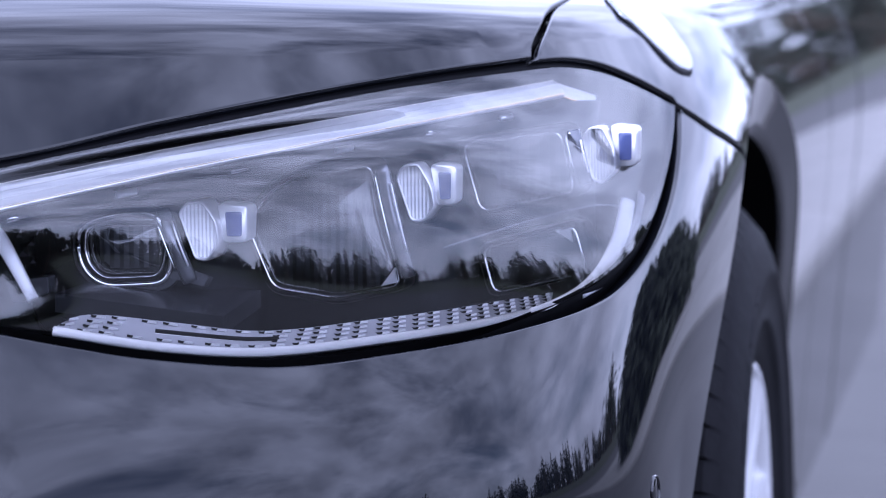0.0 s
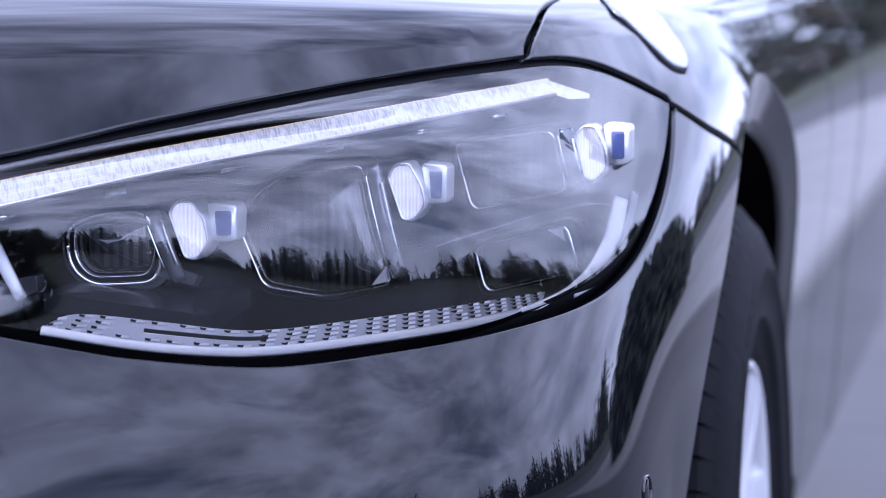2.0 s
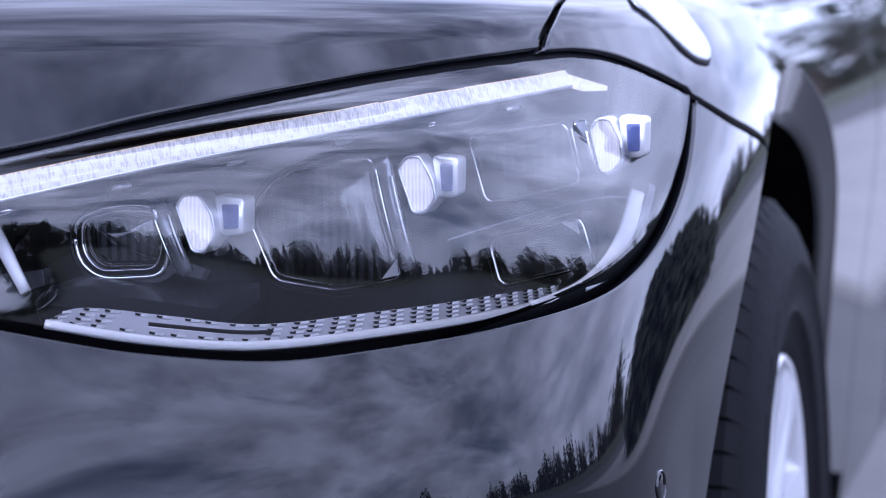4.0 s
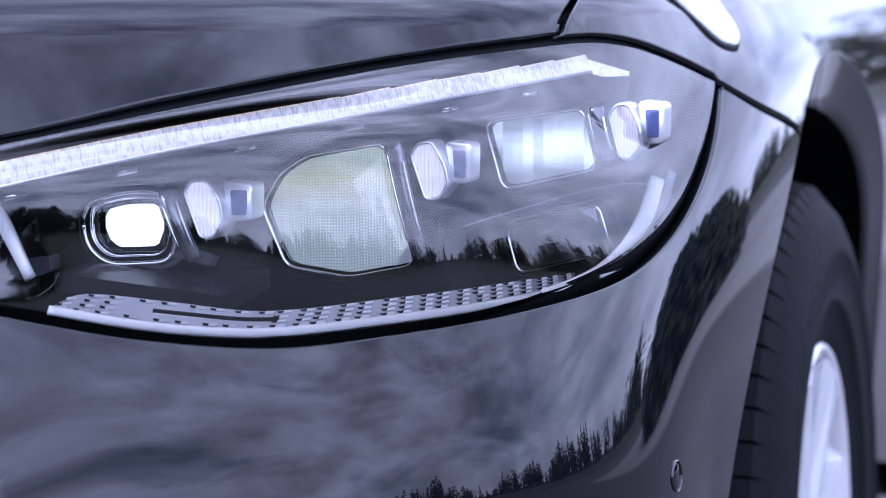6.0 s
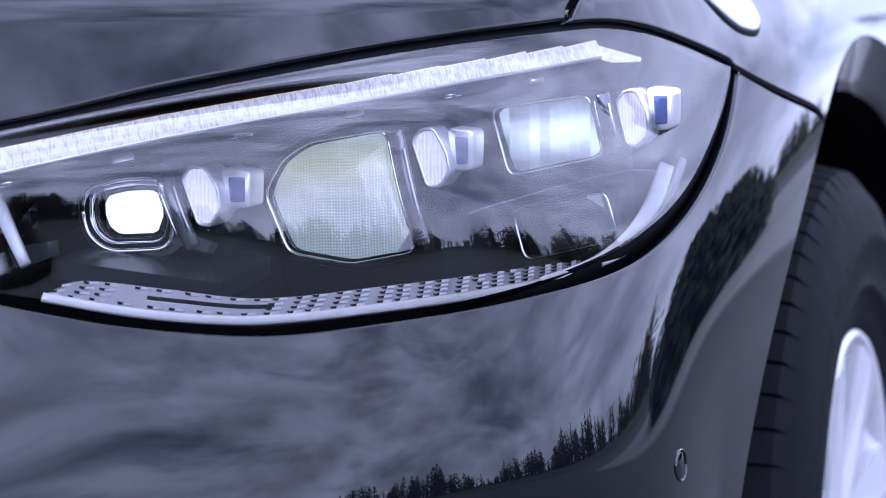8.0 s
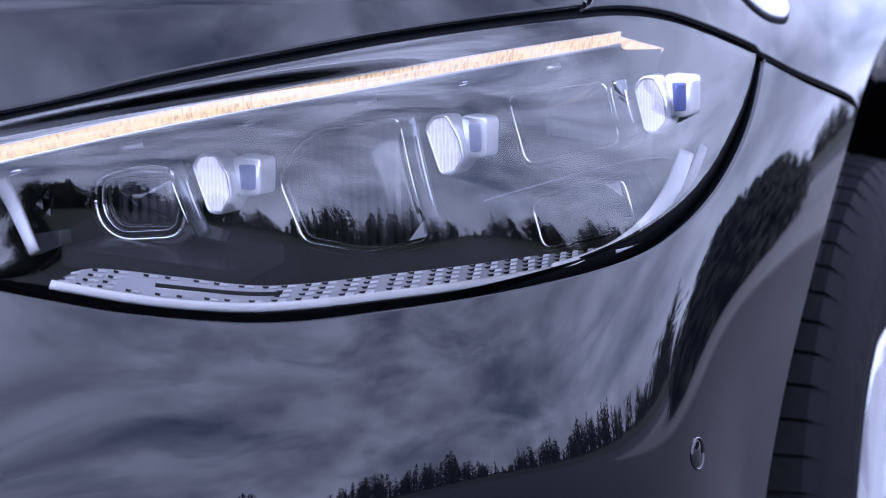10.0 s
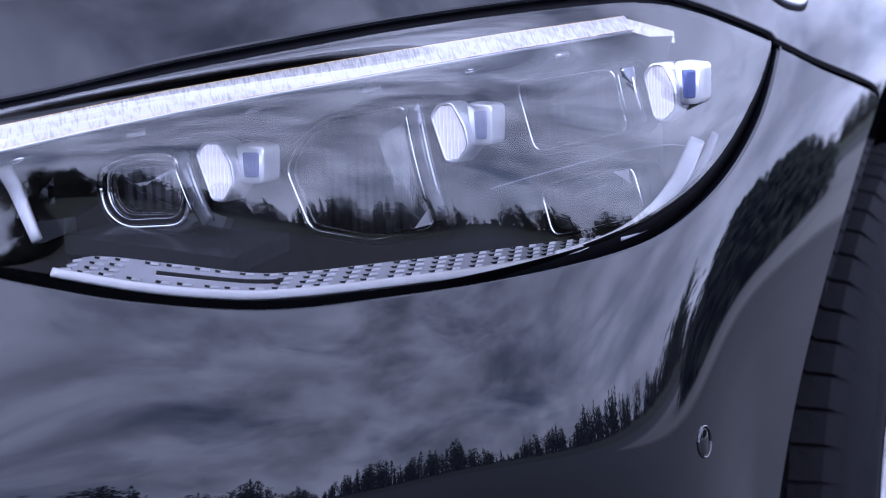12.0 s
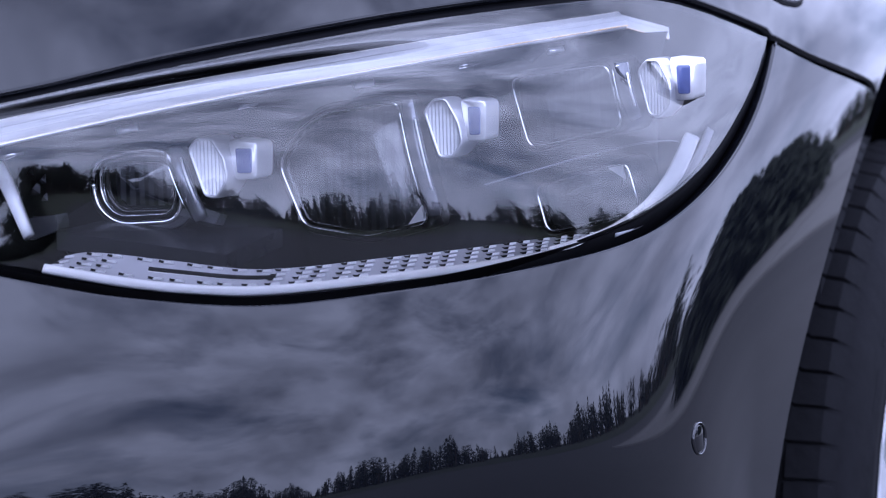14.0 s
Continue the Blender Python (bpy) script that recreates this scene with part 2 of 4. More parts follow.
def sweep(path, normals, width, thick, taper=None):
    """A band with rounded section along a path; normals tell where it faces."""
    ring = [(-1, -1), (-1, 0.35), (-0.7, 1), (0.7, 1), (1, 0.35), (1, -1)]
    verts, faces = [], []
    n = len(path)
    for i, p in enumerate(path):
        t = np.array(path[min(i + 1, n - 1)]) - np.array(path[max(i - 1, 0)])
        t = t / np.linalg.norm(t)
        f = np.array(normals[i]) - t * np.dot(normals[i], t)
        f = f / np.linalg.norm(f)
        s = np.cross(t, f)
        k = taper(i / (n - 1)) if taper else 1.0
        verts += [p + s * a * width / 2 * k + f * b * thick / 2 for a, b in ring]
    m = len(ring)
    for i in range(n - 1):
        for j in range(m):
            faces.append((i * m + j, i * m + (j + 1) % m, (i + 1) * m + (j + 1) % m, (i + 1) * m + j))
    faces += [tuple(range(m)), tuple(range((n - 1) * m, n * m))]
    return mesh_of(verts, faces)


def lathe(profile, turns, start=0.0, end=2 * math.pi):
    """Turn (radius, along) pairs round the x axis."""
    verts, faces, m = [], [], len(profile)
    closed = abs(end - start - 2 * math.pi) < 1e-6
    n = turns if closed else turns + 1
    for i in range(n):
        a = start + (end - start) * i / turns
        verts += [(x, r * math.cos(a), r * math.sin(a)) for r, x in profile]
    for i in range(turns):
        k = (i + 1) % n
        faces += [(i * m + j, i * m + j + 1, k * m + j + 1, k * m + j) for j in range(m - 1)]
    return mesh_of(verts, faces)


def rounded(points, r, n=4):
    """Round the corners of a closed outline."""
    out, m = [], len(points)
    for i in range(m):
        a, b, c = (np.array(points[(i + k) % m], float) for k in (-1, 0, 1))
        d1, d2 = a - b, c - b
        k1, k2 = min(r, 0.45 * np.linalg.norm(d1)), min(r, 0.45 * np.linalg.norm(d2))
        p, q = b + d1 / np.linalg.norm(d1) * k1, b + d2 / np.linalg.norm(d2) * k2
        for k in range(n + 1):
            t = k / n
            out.append((1 - t) ** 2 * p + 2 * t * (1 - t) * b + t * t * q)
    return out


def grown(outline, k):
    """An outline moved outwards by k metres, about its centre."""
    c = np.mean(outline, axis=0)
    return [p + (p - c) / np.linalg.norm(p - c) * k for p in outline]


# ---- the car's outer skin ----
ZT = 0.837
LEVEL = [0.15, 0.30, 0.45, 0.535, 0.60, 0.675, 0.745, 0.782, 0.795, 0.837]
AXP = np.polyfit(LEVEL, [0.885, 0.910, 0.925, 0.933, 0.941, 0.951, 0.951, 0.943, 0.937, 0.918], 5)
BP = np.polyfit(LEVEL, [0.990, 1.048, 1.070, 1.066, 1.050, 1.014, 0.985, 0.978, 0.972, 0.935], 5)
NP = np.polyfit(LEVEL, [6.0, 6.0, 6.0, 5.7, 5.0, 4.0, 3.5, 3.3, 3.15, 3.0], 4)


SWELL = [[0.0192, -0.0029, -0.0043], [0.0577, 0.0257, 0.0063], [0.0491, 0.0091, -0.0126], [-0.0215, 0.0122, 0.0311]]


def swell(u, z):
    """How the lower nose stands upright and rounds in under the lamp."""
    v, x = np.clip((0.665 - z) / 0.22, 0, 1), np.clip((u - 0.75) / 0.25, -1, 1)
    fade = np.clip((1.02 - u) / 0.30, 0, 1)
    turns = (1 + 0 * x, x, 2 * x * x - 1, 4 * x**3 - 3 * x)
    k = sum(c * t * v ** (2 + j) for t, row in zip(turns, SWELL) for j, c in enumerate(row))
    # a faint crease runs along the bumper below the lamp
    under_line = 0.622 - 0.055 * np.clip(0.72 - u, 0, None) - z
    crease = 0.0025 * np.logaddexp(0.0, under_line / 0.0025) * np.exp(-np.clip(under_line, 0, None) / 0.045)
    return (k - 0.036 * crease) * fade * fade * (3 - 2 * fade)


def skin(u, w):
    """Points of the outer skin: u turns from the nose round to the side, w climbs and then runs in over the hood."""
    u, w = np.asarray(u, float), np.asarray(w, float)
    z, d = np.minimum(w, ZT), np.maximum(0.0, w - ZT)
    a, b, n = np.polyval(AXP, z), np.polyval(BP, z), np.polyval(NP, z)
    a, b = a - 0.8 * d - 0.33 * d * d, b - d
    z = z + 0.030 * (1 - np.exp(-d / 0.02)) + (0.17 + 0.07 * np.clip((0.95 - u) / 0.3, 0, 1)) * d - 0.09 * d * d
    v = np.minimum(u, math.pi / 2)
    s, c = np.sin(v), np.cos(v)
    r = (np.abs(s / np.maximum(a, 1e-3)) ** n + np.abs(c / np.maximum(b, 1e-3)) ** n) ** (-1 / n)
    r = r + swell(u, z)
    y = np.where(u > math.pi / 2, (u - math.pi / 2) * 0.93, -r * c)
    return np.stack([np.where(u > math.pi / 2, a, r * s), y, z], -1)


def facing(u, w):
    e = 1e-4
    u, w = np.asarray(u, float), np.asarray(w, float)
    n = np.cross(skin(u + e, w) - skin(u - e, w), skin(u, w + e) - skin(u, w - e))
    return n / np.linalg.norm(n, axis=-1, keepdims=True)


def under(u, w, d):
    """A point d metres behind the skin."""
    return skin(u, w) - d * facing(u, w)


def inside(poly, pts):
    x, y = pts[:, 0], pts[:, 1]
    hit = np.zeros(len(pts), bool)
    far = np.full(len(pts), 1e9)
    for a, b in zip(poly, np.roll(poly, -1, axis=0)):
        cross = (a[1] > y) != (b[1] > y)
        with np.errstate(divide="ignore", invalid="ignore"):
            hit ^= cross & (x < (b[0] - a[0]) * (y - a[1]) / (b[1] - a[1]) + a[0])
        ab = b - a
        t = np.clip(((pts - a) @ ab) / max(ab @ ab, 1e-12), 0, 1)
        far = np.minimum(far, np.hypot(*(pts - a - t[:, None] * ab).T))
    return hit, far


def panel(name, outline, mat, parent, label="", step=0.012, depth=0.0, flange=0.014, mirror=False):
    """A sheet of the skin within an outline given in u and w, with a rolled edge."""
    poly = np.array(outline)
    keep = [i for i in range(len(poly)) if np.linalg.norm(poly[i] - poly[i - 1]) > 1e-5]
    poly = poly[keep]
    area = np.sum(poly[:, 0] * np.roll(poly[:, 1], -1) - np.roll(poly[:, 0], -1) * poly[:, 1])
    if area < 0:
        poly = poly[::-1]
    t = np.roll(poly, -1, axis=0) - np.roll(poly, 1, axis=0)
    t /= np.linalg.norm(t, axis=1, keepdims=True)
    ins = np.stack([-t[:, 1], t[:, 0]], 1)
    rim = poly + 0.0018 * ins
    lo, hi = rim.min(0), rim.max(0)
    g = np.stack(np.meshgrid(np.arange(lo[0], hi[0], step), np.arange(lo[1], hi[1], step)), -1).reshape(-1, 2)
    g[:, 0] += (np.round((g[:, 1] - lo[1]) / step) % 2) * step / 2
    ok, far = inside(rim, g)
    g = g[ok & (far > 0.4 * step)]
    n = len(rim)
    co = [Vector(p) for p in rim] + [Vector(p) for p in g]
    from mathutils import geometry
    res = geometry.delaunay_2d_cdt(co, [], [list(range(n))], 1, 1e-6)
    flat = np.array([(p.x, p.y) for p in res[0]])
    dep = depth if callable(depth) else (lambda u, w: depth + 0 * u)

    def at(q, more=0.0):
        return skin(q[:, 0], q[:, 1]) - (dep(q[:, 0], q[:, 1]) + more)[:, None] * facing(q[:, 0], q[:, 1])

    def lean(q):
        e = np.array([2e-4, 0.0]), np.array([0.0, 2e-4])
        m = np.cross(at(q + e[0]) - at(q - e[0]), at(q + e[1]) - at(q - e[1]))
        return m / np.linalg.norm(m, axis=1, keepdims=True)

    nor, pts = lean(flat), at(flat)
    faces = [tuple(f) for f in res[2]]
    k = len(pts)
    rn, pn = lean(rim), lean(poly)
    r0, r1, r2 = at(rim), at(poly, 0.0016), at(poly, flange)
    out = r1 - r0
    out /= np.linalg.norm(out, axis=1, keepdims=True)
    mid = pn + out * 0.9
    mid /= np.linalg.norm(mid, axis=1, keepdims=True)
    verts = np.concatenate([pts, r0, r1, r2])
    norms = np.concatenate([nor, rn, mid, out])
    for i in range(n):
        j = (i + 1) % n
        faces += [(k + i, k + n + i, k + n + j, k + j), (k + n + i, k + 2 * n + i, k + 2 * n + j, k + n + j)]
    if mirror:
        verts, norms = verts * (-1, 1, 1), norms * (-1, 1, 1)
        faces = [f[::-1] for f in faces]
    me = bpy.data.meshes.new(name)
    me.from_pydata(verts.tolist(), [], faces)
    me.update()
    me.polygons.foreach_set("use_smooth", [True] * len(me.polygons))
    me.normals_split_custom_set_from_vertices(norms.tolist())
    me.materials.append(mat)
    ob = new(name, me)
    ob.parent = parent
    return tagged(ob, label)


# Lines on the skin, in u and w.
HOOD_EDGE = [(0.0, 0.742), (0.25, 0.757), (0.4828, 0.7765), (0.6209, 0.8026), (0.7365, 0.8198), (0.8263, 0.8291), (0.9268, 0.8354)]
GLASS_TOP = [(0.4756, 0.7687), (0.5158, 0.7766), (0.6191, 0.7959), (0.7335, 0.8133), (0.822, 0.8224), (0.9201, 0.8277), (0.9661, 0.8276), (1.0097, 0.8219), (1.0534, 0.8099), (1.1062, 0.7928)]
GLASS_LOW = [(1.1016, 0.788), (1.0933, 0.7821), (1.056, 0.7574), (1.0129, 0.7322), (0.9738, 0.7117), (0.932, 0.6944), (0.8793, 0.6799), (0.7899, 0.6679), (0.7149, 0.6604), (0.6454, 0.6568), (0.5935, 0.6622), (0.5364, 0.6725), (0.5073, 0.6796), (0.4835, 0.6865)]
BUMPER_EDGE = [(1.1130, 0.7895), (1.1095, 0.7850), (1.0517, 0.7413), (0.9907, 0.7062), (0.9291, 0.6813), (0.8745, 0.6686), (0.7872, 0.6601), (0.7133, 0.6548), (0.6442, 0.6512), (0.5784, 0.6584), (0.5358, 0.6669), (0.477, 0.6805)]
SEAM = [(1.1125, 0.7910), (1.1768, 0.7703), (1.2806, 0.7463), (1.33, 0.7365)]
HOOD_SIDE = [(0.9268, 0.8375), (0.9549, 0.8522), (1.029, 0.888), (1.18, 0.925), (1.5, 0.955), (2.4, 0.98)]
HUB = (-0.02, 0.36)
ARCH, LONG = 0.437, 0.500


def arch_point(angle):
    """u and w of the wheel arch's edge, longer towards the front; the angle is measured from the front, upwards."""
    y, z = HUB[0] - (LONG if math.cos(angle) > 0 else ARCH) * math.cos(angle), HUB[1] + ARCH * math.sin(angle)
    lo, hi = 0.8, 2.4
    for _ in range(40):
        u = (lo + hi) / 2
        if skin(u, z)[1] < y:
            lo = u
        else:
            hi = u
    return np.array([lo, z])


SEAM_ANGLE = math.atan2(0.385 / 0.437, 0.265 / 0.500)
END = math.pi / 2


def build_body(car):
    gap = 0.0045
    hood_edge = spline(HOOD_EDGE, 0.006)
    side = spline(HOOD_SIDE, 0.006)
    top_w = 0.837 + 0.80
    # hood
    outline = hood_edge + side[1:] + line(side[-1], (2.4, top_w), 0.02)[1:] + line((2.4, top_w), (0.0, top_w), 0.02)[1:]
    outline += line((0.0, top_w), (0.0, hood_edge[0][1]), 0.02)[1:-1]
    hood = panel("hood", outline, PAINT, car, "dark glossy bonnet reflecting the cloudy sky", step=0.014)
    panel("hood_half", outline, PAINT, hood, step=0.03, mirror=True)
    # fender
    arch_top = [arch_point(a) for a in np.linspace(SEAM_ANGLE, math.pi, 60)]
    seam = spline(SEAM[:-1] + [tuple(arch_top[0])], 0.006)
    back = END + 0.80
    side_out = [np.array([p[0], p[1] - 0.0]) + np.array([gap, -gap * 0.6]) for p in side if p[0] < back - 0.02]
    glass_out = [np.array(p) + np.array([0.004, 0.0055]) for p in spline(GLASS_TOP[5:], 0.006)]
    up = [np.array([p[0] + 0.001, p[1] + gap * 0.55]) for p in seam]
    outline = up + arch_top[1:] + line(arch_top[-1], (back, 0.30), 0.02)[1:] + line((back, 0.30), (back, side_out[-1][1]), 0.02)[1:]
    outline += side_out[::-1] + glass_out
    panel("fender", outline, PAINT, car, "dark glossy front wing", step=0.010)
    # doors along the flank
    for k, (a, b) in enumerate(((back + 0.006, END + 1.42), (END + 1.446, END + 2.9))):
        outline = line((a, 0.26), (b, 0.26), 0.02) + line((b, 0.26), (b, 0.93), 0.02)[1:] + line((b, 0.93), (a, 0.93), 0.02)[1:] + line((a, 0.93), (a, 0.26), 0.02)[1:-1]
        panel("door", outline, PAINT, car, "dark glossy door", step=0.02)
    # bumper
    arch_low = [arch_point(a) for a in np.linspace(-0.25, SEAM_ANGLE, 40)]
    down = [np.array([p[0], p[1] - gap * 0.55]) for p in seam]
    lower = spline(BUMPER_EDGE, 0.006)
    tip = lower[-1]
    hood_low = [np.array([p[0], p[1] - 0.005]) for p in hood_edge if p[0] < 0.455]
    outline = line((0.0, 0.25), (arch_low[0][0], arch_low[0][1]), 0.012) + arch_low[1:] + down[::-1][1:] + lower[1:]
    outline += spline([tip, (0.458, 0.71), (0.452, 0.745), tuple(hood_low[-1])], 0.006)[1:] + hood_low[::-1][1:]
    outline += line(hood_low[0], (0.0, 0.25), 0.02)[1:-1]
    bumper = panel("bumper", outline, PAINT, car, "dark glossy front bumper skin", step=0.010)
    # dark filler behind the gaps
    verts, faces = [], []
    us, ws = np.linspace(0.0, END + 2.9, 130), np.linspace(0.25, 0.90, 40)
    for u in us:
        for w in ws:
            verts.append(under(u, w, 0.020))
    for i in range(len(us) - 1):
        for j in range(len(ws) - 1):
            um, wm = us[i], ws[j]
            p = skin(um, wm)
            if math.hypot(p[1] - HUB[0], p[2] - HUB[1]) < 0.53:
                continue
            if 0.43 < um < 1.13 and 0.63 < wm < 0.835:
                continue
            k = i * len(ws) + j
            faces.append((k, k + 1, k + len(ws) + 1, k + len(ws)))
    part("inner_panel", mesh_of(verts, faces), BLACK, car)
    # wheel arch lip
    verts, faces = [], []
    angles = np.linspace(-0.25, math.pi + 0.2, 90)
    for a in angles:
        p = under(*arch_point(a), 0.0012)
        c = np.array([0, HUB[0], HUB[1]])
        ray_out = np.array([0, -math.cos(a) * (LONG if math.cos(a) > 0 else ARCH), math.sin(a) * ARCH])
        for r, dx in ((1.0, 0.0), (0.99, -0.0015), (0.915, -0.010), (0.892, -0.013), (0.885, -0.0155), (0.883, -0.0165)):
            verts.append(np.array([p[0] + dx, 0, 0]) + c + ray_out * r)
    for i in range(len(angles) - 1):
        for j in range(5):
            faces.append((i * 6 + j, i * 6 + j + 1, i * 6 + j + 7, i * 6 + j + 6))
    part("arch_lip", mesh_of(verts, faces), PAINT, car)
    verts, faces = [], []
    for a in angles:
        p = under(*arch_point(a), 0.0012)
        ray_out = np.array([0, -math.cos(a) * (LONG if math.cos(a) > 0 else ARCH), math.sin(a) * ARCH])
        for r, dx in ((0.8835, -0.0166), (0.890, -0.022), (0.900, -0.060)):
            verts.append(np.array([p[0] + dx, HUB[0], HUB[1]]) + ray_out * r)
    for i in range(len(angles) - 1):
        faces += [(i * 3 + j, i * 3 + j + 1, i * 3 + j + 4, i * 3 + j + 3) for j in range(2)]
    part("arch_return", mesh_of(verts, faces), LINER, car)
    # liner
    prof = [(0.386, -0.012), (0.390, -0.03), (0.392, -0.10), (0.392, -0.30), (0.30, -0.32), (0.02, -0.32)]
    bm = lathe(prof, 40, -0.35, math.pi + 0.35)
    ob = part("wheelhouse_liner", bm, LINER, car)
    ob.location = (0.91, HUB[0] - 0.028, HUB[1])
    ob.scale = (1, 1.08, 1)
    # parking sensor
    u, w = 0.9245, 0.5318
    m = Matrix.Translation(skin(u, w)) @ Vector(facing(u, w)).to_track_quat("X", "Z").to_matrix().to_4x4()
    ring = lathe([(0.0112, -0.002), (0.0112, 0.0010), (0.0106, 0.0013), (0.0100, 0.0008), (0.0100, -0.002)], 40)
    sensor = part("parking_sensor", lathe([(0.0, 0.0006), (0.0085, 0.0006), (0.0094, 0.0002), (0.0096, -0.002)], 36), PAINT, car)
    sensor.matrix_basis = m
    part("sensor_ring", ring, GLOSS_BLACK, sensor)
    # bright cover set into the wing
    cover = rounded([(1.092, 0.858), (1.125, 0.888), (1.185, 0.888), (1.200, 0.824), (1.178, 0.8135), (1.145, 0.8185)], 0.012, 5)
    panel("cover_gap", grown(cover, 0.004), BLACK, car, step=0.008, depth=-0.0012, flange=0.004)
    panel("wing_cover", cover, COVER_METAL, car, "satin silver cover set into the wing", step=0.008, depth=-0.004, flange=0.006)


# ---- headlamp ----
def outline_mesh(layers):
    """Loft a closed outline through layers of (points, y); the last is capped."""
    verts, faces, n = [], [], len(layers[0][0])
    for pts, y in layers:
        verts += [(p[0], y, p[1]) for p in pts]
    for k in range(len(layers) - 1):
        for i in range(n):
            j = (i + 1) % n
            faces.append((k * n + i, k * n + j, (k + 1) * n + j, (k + 1) * n + i))
    return verts, faces, n


def slats(lamp, outline, y, count, dark, glow, gap=0.0):
    """Narrow upright slats added behind a lens to switch its light, each turning on its own axis: dull on one side,
    light source on the other.
    """
    o = np.array(outline)
    x0, x1 = o[:, 0].min(), o[:, 0].max()
    wide, made = (x1 - x0) / count, []
    for k in range(count):
        a, b = x0 + k * wide, x0 + (k + 1) * wide
        xs = (a + (b - a) * 0.02, (a + b) / 2, b - (b - a) * 0.02)
        span = []
        for x in xs:
            cut = []
            for p, q in zip(o, np.roll(o, -1, axis=0)):
                if (p[0] > x) != (q[0] > x):
                    cut.append(p[1] + (q[1] - p[1]) * (x - p[0]) / (q[0] - p[0]))
            span.append((min(cut), max(cut)) if cut else (o[:, 1].mean() - 0.001, o[:, 1].mean() + 0.001))
        cz, h = (span[1][0] + span[1][1]) / 2, wide / 2 - gap
        t = 0.0016
        xr = (-h, 0, h)
        verts = [(xr[i], sy * (t if i == 1 else t * 0.5), span[i if sy < 0 else 2 - i][e] - cz) for sy in (-1, 1) for e in (0, 1) for i in range(3)]
        faces = [(0, 1, 4, 3), (1, 2, 5, 4), (6, 9, 10, 7), (7, 10, 11, 8), (0, 3, 9, 6), (2, 8, 11, 5), (3, 4, 5, 11, 10, 9), (0, 6, 7, 8, 2, 1)]
        me = bpy.data.meshes.new("light_slat")
        me.from_pydata(verts, [], faces)
        me.materials.append(dark)
        me.materials.append(glow)
        for f in (2, 3):
            me.polygons[f].material_index = 1
        ob = new("light_slat", me)
        ob.parent = lamp
        ob.location = ((a + b) / 2, y + 0.004 + wide / 2, cz)
        made.append(ob)
    return made


def lens_unit(lamp, name, outline, y, depth, count, glow, label, dome=0.010, core=0.985):
    """A domed lens in a dark frame with a bright rim, and slats behind it."""
    o = rounded(outline, 0.007, 4)
    v, f, n = outline_mesh([(grown(o, 0.0005), y + 0.018), (grown(o, 0.0015), y - 0.0015), (grown(o, 0.0055), y - 0.002), (grown(o, 0.008), y + 0.006), (grown(o, 0.009), y + depth)])
    f.append(tuple(range(4 * n, 5 * n)))
    part(name, mesh_of(v, f), HOUSING, lamp, label)
    v, f, n = outline_mesh([(grown(o, 0.0010), y - 0.0010), (grown(o, 0.0016), y - 0.0032), (grown(o, 0.0026), y - 0.0032), (grown(o, 0.0032), y - 0.0010)])
    part("rim_line", mesh_of(v, f), CHROME, lamp)
    c = np.mean(o, axis=0)
    layers = [([c + (p - c) * k for p in o], y - dome * (1 - k * k)) for k in (1.0, 0.97, 0.9, 0.75, 0.55, 0.3, 0.1)]
    v, f, n = outline_mesh(layers)
    f.append(tuple(range(6 * n, 7 * n)))
    part("lens", mesh_of(v, f), LENS, lamp).visible_shadow = False
    return slats(lamp, [c + (p - c) * core for p in o], y, count, REFLECTOR, glow)


def light_block(lamp, outline, y, chip):
    """A slim lit block with a silver bracket and a dark blue sensor window."""
    o = rounded(outline, 0.0028, 3)
    v, f, n = outline_mesh([(grown(o, 0.000), y + 0.010), (grown(o, 0.0004), y - 0.002), (grown(o, 0.0018), y - 0.002), (grown(o, 0.0024), y + 0.001), (grown(o, 0.0024), y + 0.030)])
    part("block_frame", mesh_of(v, f), SILVER, lamp, "silver frame of a slim daytime light block")
    x0, x1, z0, z1 = chip
    b = rounded([(x0 - 0.004, z1 + 0.006), (x1 + 0.004, z1 + 0.004), (x1 + 0.003, z0 - 0.004), (x0, z0 - 0.005)], 0.004, 3)
    v, f, n = outline_mesh([([p for p in b], y + 0.034), (b, y + 0.010), (grown(b, -0.0012), y + 0.0085)])
    f.append(tuple(range(2 * n, 3 * n)))
    part("bracket", mesh_of(v, f), SILVER, lamp)
    win = rounded([(x0 + 0.002, z1), (x1, z1), (x1 - 0.0005, z0), (x0 + 0.003, z0)], 0.0015, 2)
    v, f, n = outline_mesh([(win, y + 0.009), (win, y + 0.0072), (grown(win, -0.0008), y + 0.0068)])
    f.append(tuple(range(2 * n, 3 * n)))
    part("sensor_window", mesh_of(v, f), BLUE, lamp, "dark blue window")
    return slats(lamp, o, y - 0.004, 9, WHITE, GLOW_BLOCK)


